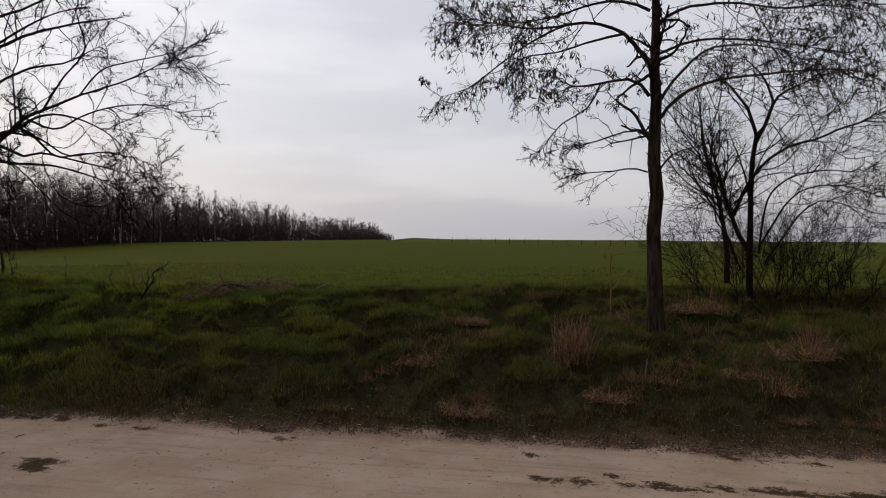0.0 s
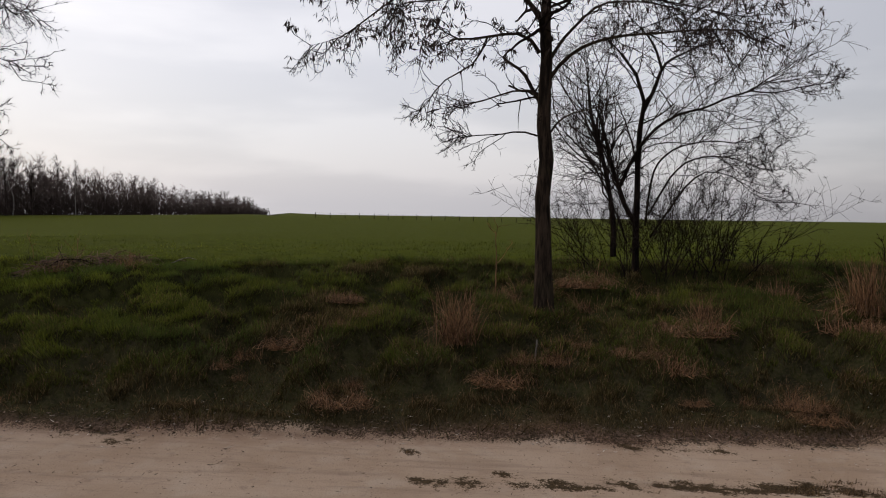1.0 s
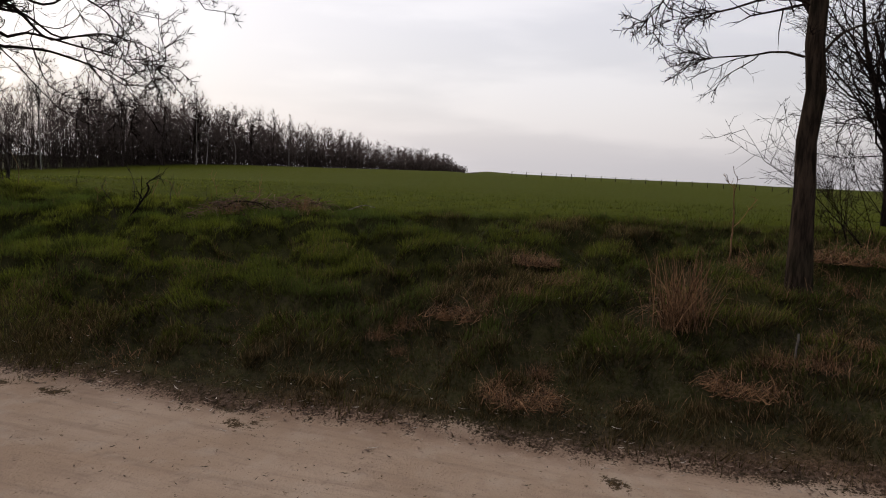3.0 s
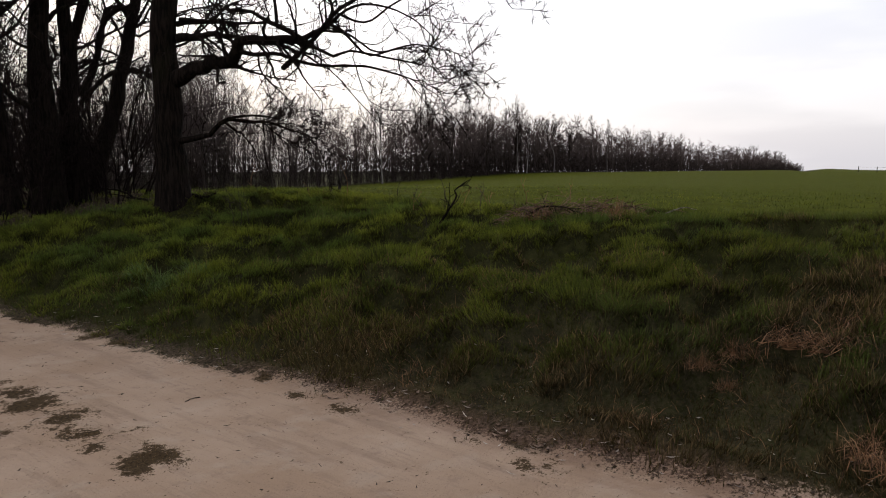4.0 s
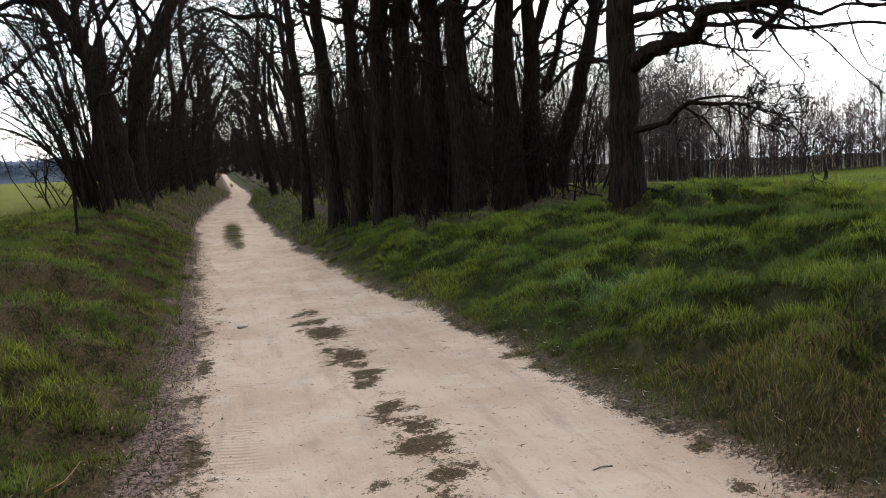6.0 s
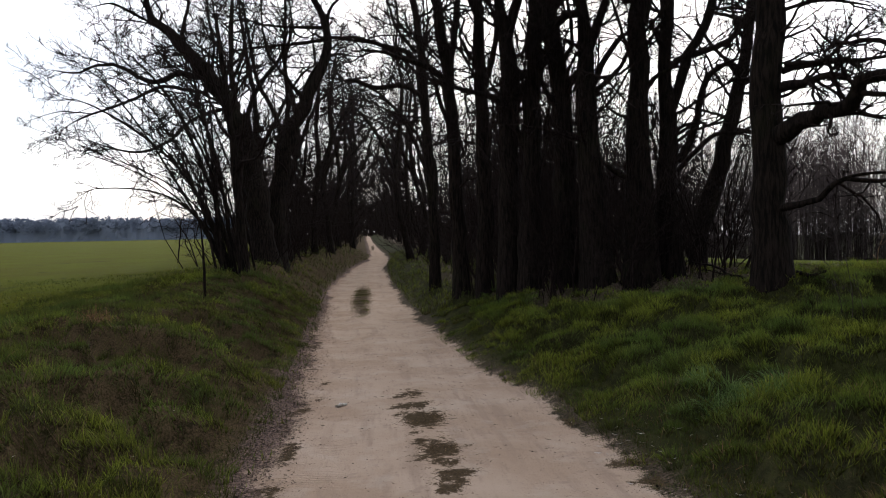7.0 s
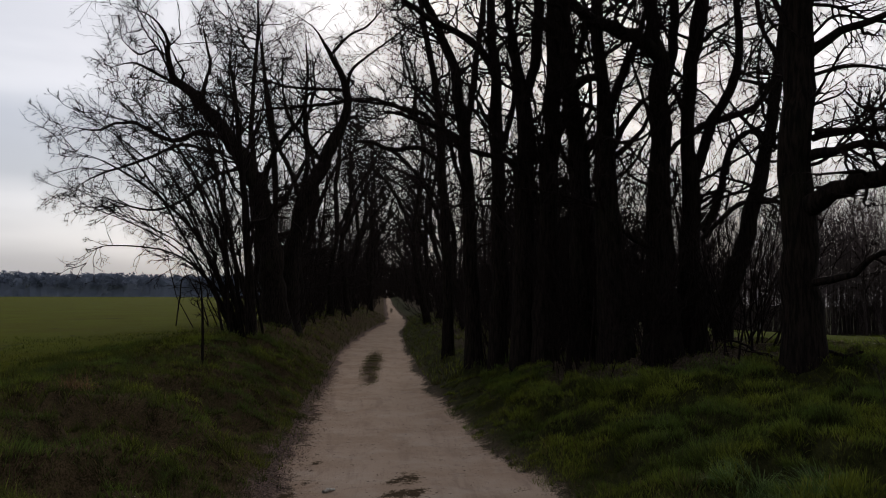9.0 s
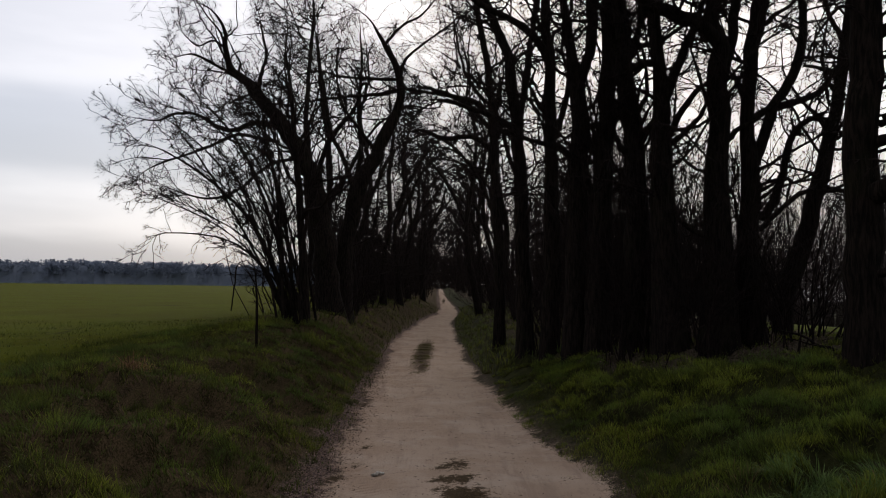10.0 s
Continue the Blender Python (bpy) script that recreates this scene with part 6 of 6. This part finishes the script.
def meadow(name, label, seed, n, x0, x1, y0, y1, keep, ln, wid, slope=0.0, segs=2, dry_add=0.0):
    r = np.random.default_rng(seed)
    x, y = scatter(r, n, x0, x1, y0, y1, keep)
    k = len(x)
    z = height(x, y)
    a = 6.28 * (vnoise(x, y, 0.5, 61) + 0.7 * vnoise(x, y, 0.17, 62))
    l = ln * r.uniform(0.5, 1.3, k) * (0.6 + 0.6 * tussock(x, y))
    lx, ly = 0.4 * np.cos(a) + r.normal(0, 0.42, k) - slope, 0.4 * np.sin(a) + r.normal(0, 0.42, k)
    V, F, step = ribbons(r, x, y, z, l, wid * r.uniform(0.6, 1.3, k), lx, ly, 0.55, segs)
    dry = np.repeat(np.clip(dryness(x, y, r.random(k)) + dry_add, 0, 1), step)
    # the tussock term darkens blades in hollows: painted shade on top of greenness
    tagged(new(name, mesh_from(name, V, F, BLADE, {"dry": dry, "tip": np.tile(np.concatenate([np.repeat(np.arange(segs) / segs, 2), [1.0]]), k), "lush_shade": np.repeat((0.34 + 0.66 * tussock(x, y)) * np.where(x > 0, 0.55 + 0.45 * sm(y, 0, 6), 0.58 + 0.42 * sm(vnoise(x, y, 0.7, 55), 0.35, 0.7)) * (1 - np.where(x > 0, 0.08 + 0.47 * sm(y, 5.5, 1), 0.2) * sm(np.maximum(x - edge_right(y), edge_left(y) - x), 1.3, 0.2)), step)})), label, "grass", kind="stuff")


def right_bank(x, y):
    off = x - edge_right(y)
    worn = 0.4 + 0.6 * sm(off, 0.03, 0.2 + 0.25 * sm(y, 6, 2))
    return np.where(off < 0.02, 0, worn * (0.3 + 0.7 * tussock(x, y))) * sm(off, 8.5, 6.0) * (1 - 0.9 * sm(y + 1.2 * (vnoise(x, y, 0.9, 25) - 0.5), 10.9, 12.6) * sm(off, 1.1, 2.0))


def carpet(x, y):
    off = x - edge_right(y)
    return np.where(off < 0.02, 0, 0.12 + 0.88 * sm(off + 0.5 * (vnoise(x, y, 0.6, 66) - 0.5), 0.03, 0.28 + 0.4 * sm(y, 6, 2))) * (0.78 + 0.22 * vnoise(x, y, 0.3, 67)) * sm(off, 8.5, 6.0) * (1 - 0.9 * sm(y + 1.2 * (vnoise(x, y, 0.9, 25) - 0.5), 10.9, 12.6) * sm(off, 1.1, 2.0))


def tussocks(name, label, seed, x0, x1, y0, y1, step, keep, blades, ln, wid, spread, segs=1, mat=BLADE):
    """Clumps of grass, each with its own blades that fan outwards, on an uneven net over the bank."""
    r = np.random.default_rng(seed)
    cx, cy = np.meshgrid(np.arange(x0, x1, step), np.arange(y0, y1, step))
    cx, cy = (cx + r.uniform(-0.5, 0.5, cx.shape) * step).ravel(), (cy + r.uniform(-0.5, 0.5, cy.shape) * step).ravel()
    k = r.random(len(cx)) < keep(cx, cy)
    cx, cy = cx[k], cy[k]
    size = r.uniform(0.6, 1.35, len(cx)) * (0.72 + 0.28 * sm(cy, 1.0, 6.0)) * (0.75 + 0.5 * vnoise(cx, cy, 1.1, 64)) * (0.5 + 0.5 * sm(np.maximum(cx - edge_right(cy), edge_left(cy) - cx), 0.0, 1.0))
    cnt = r.poisson(blades * size)
    idx = np.repeat(np.arange(len(cx)), cnt)
    n = len(idx)
    a, d = r.uniform(0, 6.28, n), np.sqrt(r.random(n))
    x, y = cx[idx] + spread * size[idx] * d * np.cos(a), cy[idx] + spread * size[idx] * d * np.sin(a)
    comb = 6.28 * vnoise(cx, cy, 0.8, 65)
    lx = 0.75 * d * np.cos(a) + 0.35 * np.cos(comb)[idx] + r.normal(0, 0.25, n) - 0.12
    ly = 0.75 * d * np.sin(a) + 0.35 * np.sin(comb)[idx] + r.normal(0, 0.25, n)
    l = ln * size[idx] * (1.15 - 0.45 * d) * r.uniform(0.6, 1.25, n)
    V, F, st = ribbons(r, x, y, height(x, y), l, wid * r.uniform(0.6, 1.3, n), lx, ly, 0.5, segs)
    dry = dryness(x, y, np.clip(0.7 * r.random(len(cx))[idx] + 0.3 * r.random(n), 0, 1))
    lush_shade = np.clip(0.05 + 1.1 * r.random(len(cx)), 0, 1)[idx] * np.where(x > 0, 0.55 + 0.45 * sm(y, 0, 6), 0.58 + 0.42 * sm(vnoise(x, y, 0.7, 55), 0.35, 0.7)) * (1 - np.where(x > 0, 0.08 + 0.47 * sm(y, 5.5, 1), 0.2) * sm(np.maximum(x - edge_right(y), edge_left(y) - x), 1.3, 0.2))
    tagged(new(name, mesh_from(name, V, F, mat, {"dry": np.repeat(dry, st), "lush_shade": np.repeat(lush_shade, st), "tip": np.tile(np.concatenate([np.repeat(np.arange(segs) / segs, 2), [1.0]]), n)})), label, "grass", kind="stuff")


tussocks("verge_grass", "tussocky green grass on the bank beside the track", 401, 1.2, 9.4, -8, 16.5, 0.23, right_bank, 130, 0.125, 0.0085, 0.10)
tussocks("verge_grass", "long bent grass tussocks on the bank", 411, 2.2, 8.6, -4, 11, 0.5, lambda x, y: right_bank(x, y) * 0.8 * sm(y, 0.0, 7.0), 110, 0.17, 0.0075, 0.12, 2)
meadow("verge_grass", "short dense green turf on the bank beside the track", 421, 470000, 2.0, 9.3, -7.5, 16, carpet, 0.09, 0.010, 0.15, segs=1)


def left_bank(x, y):
    off = edge_left(y) - x
    return np.where(off < 0.2, 0.1 * (off > 0), 0.5 + 0.5 * vnoise(x, y, 0.45, 72)) * np.where(y < 2, 0.5, 1.0) * sm(off, 6.0, 3.5)


meadow("verge_grass", "short mixed green and dry grass on the verge", 402, 40000, -6.5, -0.5, 0.5, 22, left_bank, 0.13, 0.0065)
meadow("verge_grass", "short dense turf on the verge", 412, 230000, -6, -0.5, 0.5, 20, left_bank, 0.075, 0.010, segs=1)
tussocks("verge_grass", "low grass tussocks on the verge", 413, -6, -0.6, 0.5, 20, 0.26, left_bank, 110, 0.15, 0.007, 0.13)


def far_bank(x, y):
    off = np.maximum(x - edge_right(y), edge_left(y) - x)
    return np.where(off < 0.1, 0, 1.0) * sm(off, 5, 2) * np.interp(y, [16, 25, 60], [1, 0.8, 0.25])


meadow("verge_grass", "coarse grass on the banks under the trees", 403, 90000, -6, 7, 16, 60, far_bank, 0.17, 0.016, segs=1, dry_add=-0.15)
meadow("crop", "short young green crop at the field's edge", 404, 60000, 7.5, 22, -12, 16, lambda x, y: sm(x, 22, 9) * sm(x - edge_right(y), 5, 6.5), 0.08, 0.011, segs=1, dry_add=-1.0)
meadow("crop", "short young green crop beside the verge", 405, 26000, -18, -4.5, 5, 26, lambda x, y: sm(x, -18, -6) * (edge_left(y) - x > 3.6), 0.08, 0.013, segs=1, dry_add=-1.0)


def in_patch(x, y):
    k = np.zeros_like(x)
    for px, py, wx, wy in PATCHES:
        k = np.maximum(k, np.exp(-((x - px) / wx) ** 2 - ((y - py) / wy) ** 2))
    return np.where(k > 0.22, k * sm(vnoise(x, y, 0.07, 81), 0.25, 0.5), 0)


meadow("track_grass", "worn low grass patches along the middle of the track", 406, 120000, 0.2, 1.3, 1.8, 9.2, in_patch, 0.024, 0.006, segs=1, dry_add=0.95)
meadow("track_grass", "ragged turf crumbs along the bank's edge", 409, 90000, 1.0, 2.7, -4.2, 11.2, in_patch, 0.035, 0.006, segs=1, dry_add=0.2)
meadow("track_grass", "long green-brown grass patch in the track", 407, 52000, -0.4, 0.24, 16.6, 27.6, in_patch, 0.03, 0.012, segs=1, dry_add=0.35)
meadow("track_grass", "thin brown grass strip along the track", 408, 80000, 1.3, 2.1, -6, -1.4, in_patch, 0.03, 0.006, dry_add=0.6)


def leaves(name, label, seed, n, x0, x1, y0, y1, keep, size, mat, slim=1.0):
    """Small curled dead leaves lying on the ground."""
    r = np.random.default_rng(seed)
    x, y = scatter(r, n, x0, x1, y0, y1, keep)
    k = len(x)
    z = height(x, y) + 0.006
    a = r.uniform(0, 6.28, k)
    u = np.stack([np.cos(a), np.sin(a), r.normal(0, 0.14, k)], -1)
    v = np.stack([-np.sin(a), np.cos(a), r.normal(0, 0.2, k)], -1)
    l, wd = size * r.uniform(0.5, 1.4, k)[:, None], size * slim * r.uniform(0.2, 0.5, k)[:, None]
    c = np.stack([x, y, z], -1)
    lift = np.array([0, 0, 1.0]) * l * 0.3 * slim
    V = np.stack([c - u * l + lift, c - v * wd, c + u * l + lift, c + v * wd, c - np.array([0, 0, 0.004])], 1).reshape(-1, 3)
    b = (np.arange(k) * 5)[:, None]
    F = np.concatenate([b + np.array(f) for f in ((0, 1, 4), (1, 2, 4), (2, 3, 4), (3, 0, 4))])
    tagged(new(name, mesh_from(name, V, [F], mat, smooth=False)), label, "leaves", kind="stuff")


leaves("leaf_litter", "dark dead leaves along the edge of the track", 501, 26000, -1.9, -0.2, 1.5, 20, lambda x, y: np.exp(-((edge_left(y) - x - 0.1) / 0.2) ** 2), 0.015, LEAF)
leaves("leaf_litter", "pale scraps of dead leaf along the bank's foot", 502, 2600, 1.8, 4.2, -7, 7, lambda x, y: 0.5 * np.exp(-((x - edge_right(y) - 0.2) / 0.3) ** 2), 0.028, LEAF_PALE, 0.4)
leaves("leaf_litter", "brown dead leaves at the bank's foot", 503, 3600, 1.6, 3.4, -7, 12, lambda x, y: (0.12 + 0.88 * sm(y, 4.0, 1.0)) * np.exp(-((x - edge_right(y) - 0.1) / 0.19) ** 2), 0.024, LEAF)
leaves("leaf_litter", "small leaf scraps scattered over the sand", 504, 900, -0.6, 2.4, -5, 16, lambda x, y: np.where(sand_mask(x, y) > 0.6, 0.8, 0), 0.012, LEAF)
leaves("leaf_litter", "pale scraps on the trampled verge", 505, 1500, -3, -0.7, 0.8, 8, lambda x, y: sm(y, 9, 1) * 0.6, 0.014, LEAF_PALE, 0.4)
leaves("twig_scraps", "short dark bits of twig scattered over the sand", 506, 420, -0.6, 2.4, -4, 14, lambda x, y: np.where(sand_mask(x, y) > 0.6, 0.25 + 0.6 * np.exp(-((x - 1.1) / 0.5) ** 2), 0), 0.022, DEAD, 0.2)
meadow("verge_grass", "short trampled dead grass at the bank's foot", 431, 300000, 1.9, 6.2, -7.5, 5.5, lambda x, y: sm(x - edge_right(y), 0.02, 0.25) * sm(x - edge_right(y), 4.0, 1.5) * sm(y, 5.5, 3.0) * (0.4 + 0.6 * vnoise(x, y, 0.35, 68)), 0.06, 0.006, segs=1)
leaves("leaf_litter", "pale bleached leaf scraps over the worn bank", 507, 2000, 2.2, 5.6, -6, 6, lambda x, y: sm(x - edge_right(y), 3.4, 0.4) * sm(y, 6, 3) * 0.6, 0.014, LEAF_PALE, 0.45)
meadow("verge_grass", "low worn turf along the sand's edge", 432, 150000, 0.9, 3.6, -5, 13, lambda x, y: np.where(x - edge_right(y) > -0.03, 1.0, 0) * (0.12 + 0.88 * np.maximum(sm(y, 3, 6), sm(x - edge_right(y), 0.06, 0.3))) * sm(x - edge_right(y), 1.1, 0.5) * sm(vnoise(x, y, 0.3, 69), 0.2, 0.5), 0.06, 0.0065, segs=1)
tussocks("long_grass", "combed-over clump of long blue-green grass on the bank", 441, 2.11, 4.71, 4.89, 7.49, 0.24, lambda x, y: np.exp(-((x - 3.3) / 0.5) ** 2 - ((y - 6.3) / 0.6) ** 2), 150, 0.19, 0.006, 0.13, 3, LONG_GRASS)
leaves("leaf_litter", "brown dead leaves under the row of old trees", 508, 9000, 2.2, 8.5, 11.5, 22, lambda x, y: sm(y, 11.5, 13) * sm(x - edge_right(y), 1.2, 2.2), 0.03, LEAF)
rd = np.random.default_rng(443)
dx, dy = scatter(rd, 42000, 2.2, 6.0, -7, 6.5, lambda x, y: (0.12 + 0.88 * sm(vnoise(x, y, 0.45, 91), 0.5, 0.68)) * (0.25 + 0.75 * sm(y, 5.5, 1.5)) * sm(x - edge_right(y), 0.1, 0.5) * sm(x - edge_right(y), 3.8, 2.4))
k = len(dx)
dv, df, _ = ribbons(rd, dx, dy, height(dx, dy) + rd.uniform(0.0, 0.06, k), rd.uniform(0.03, 0.15, k), rd.uniform(0.0018, 0.0045, k), rd.normal(0, 1.1, k), rd.normal(0, 1.1, k), 0.3, 2)
tagged(new("dry_grass", mesh_from("dry_grass", dv, df, STRAW)), "dead straw blades strewn through the bank's turf", "grass", kind="stuff")
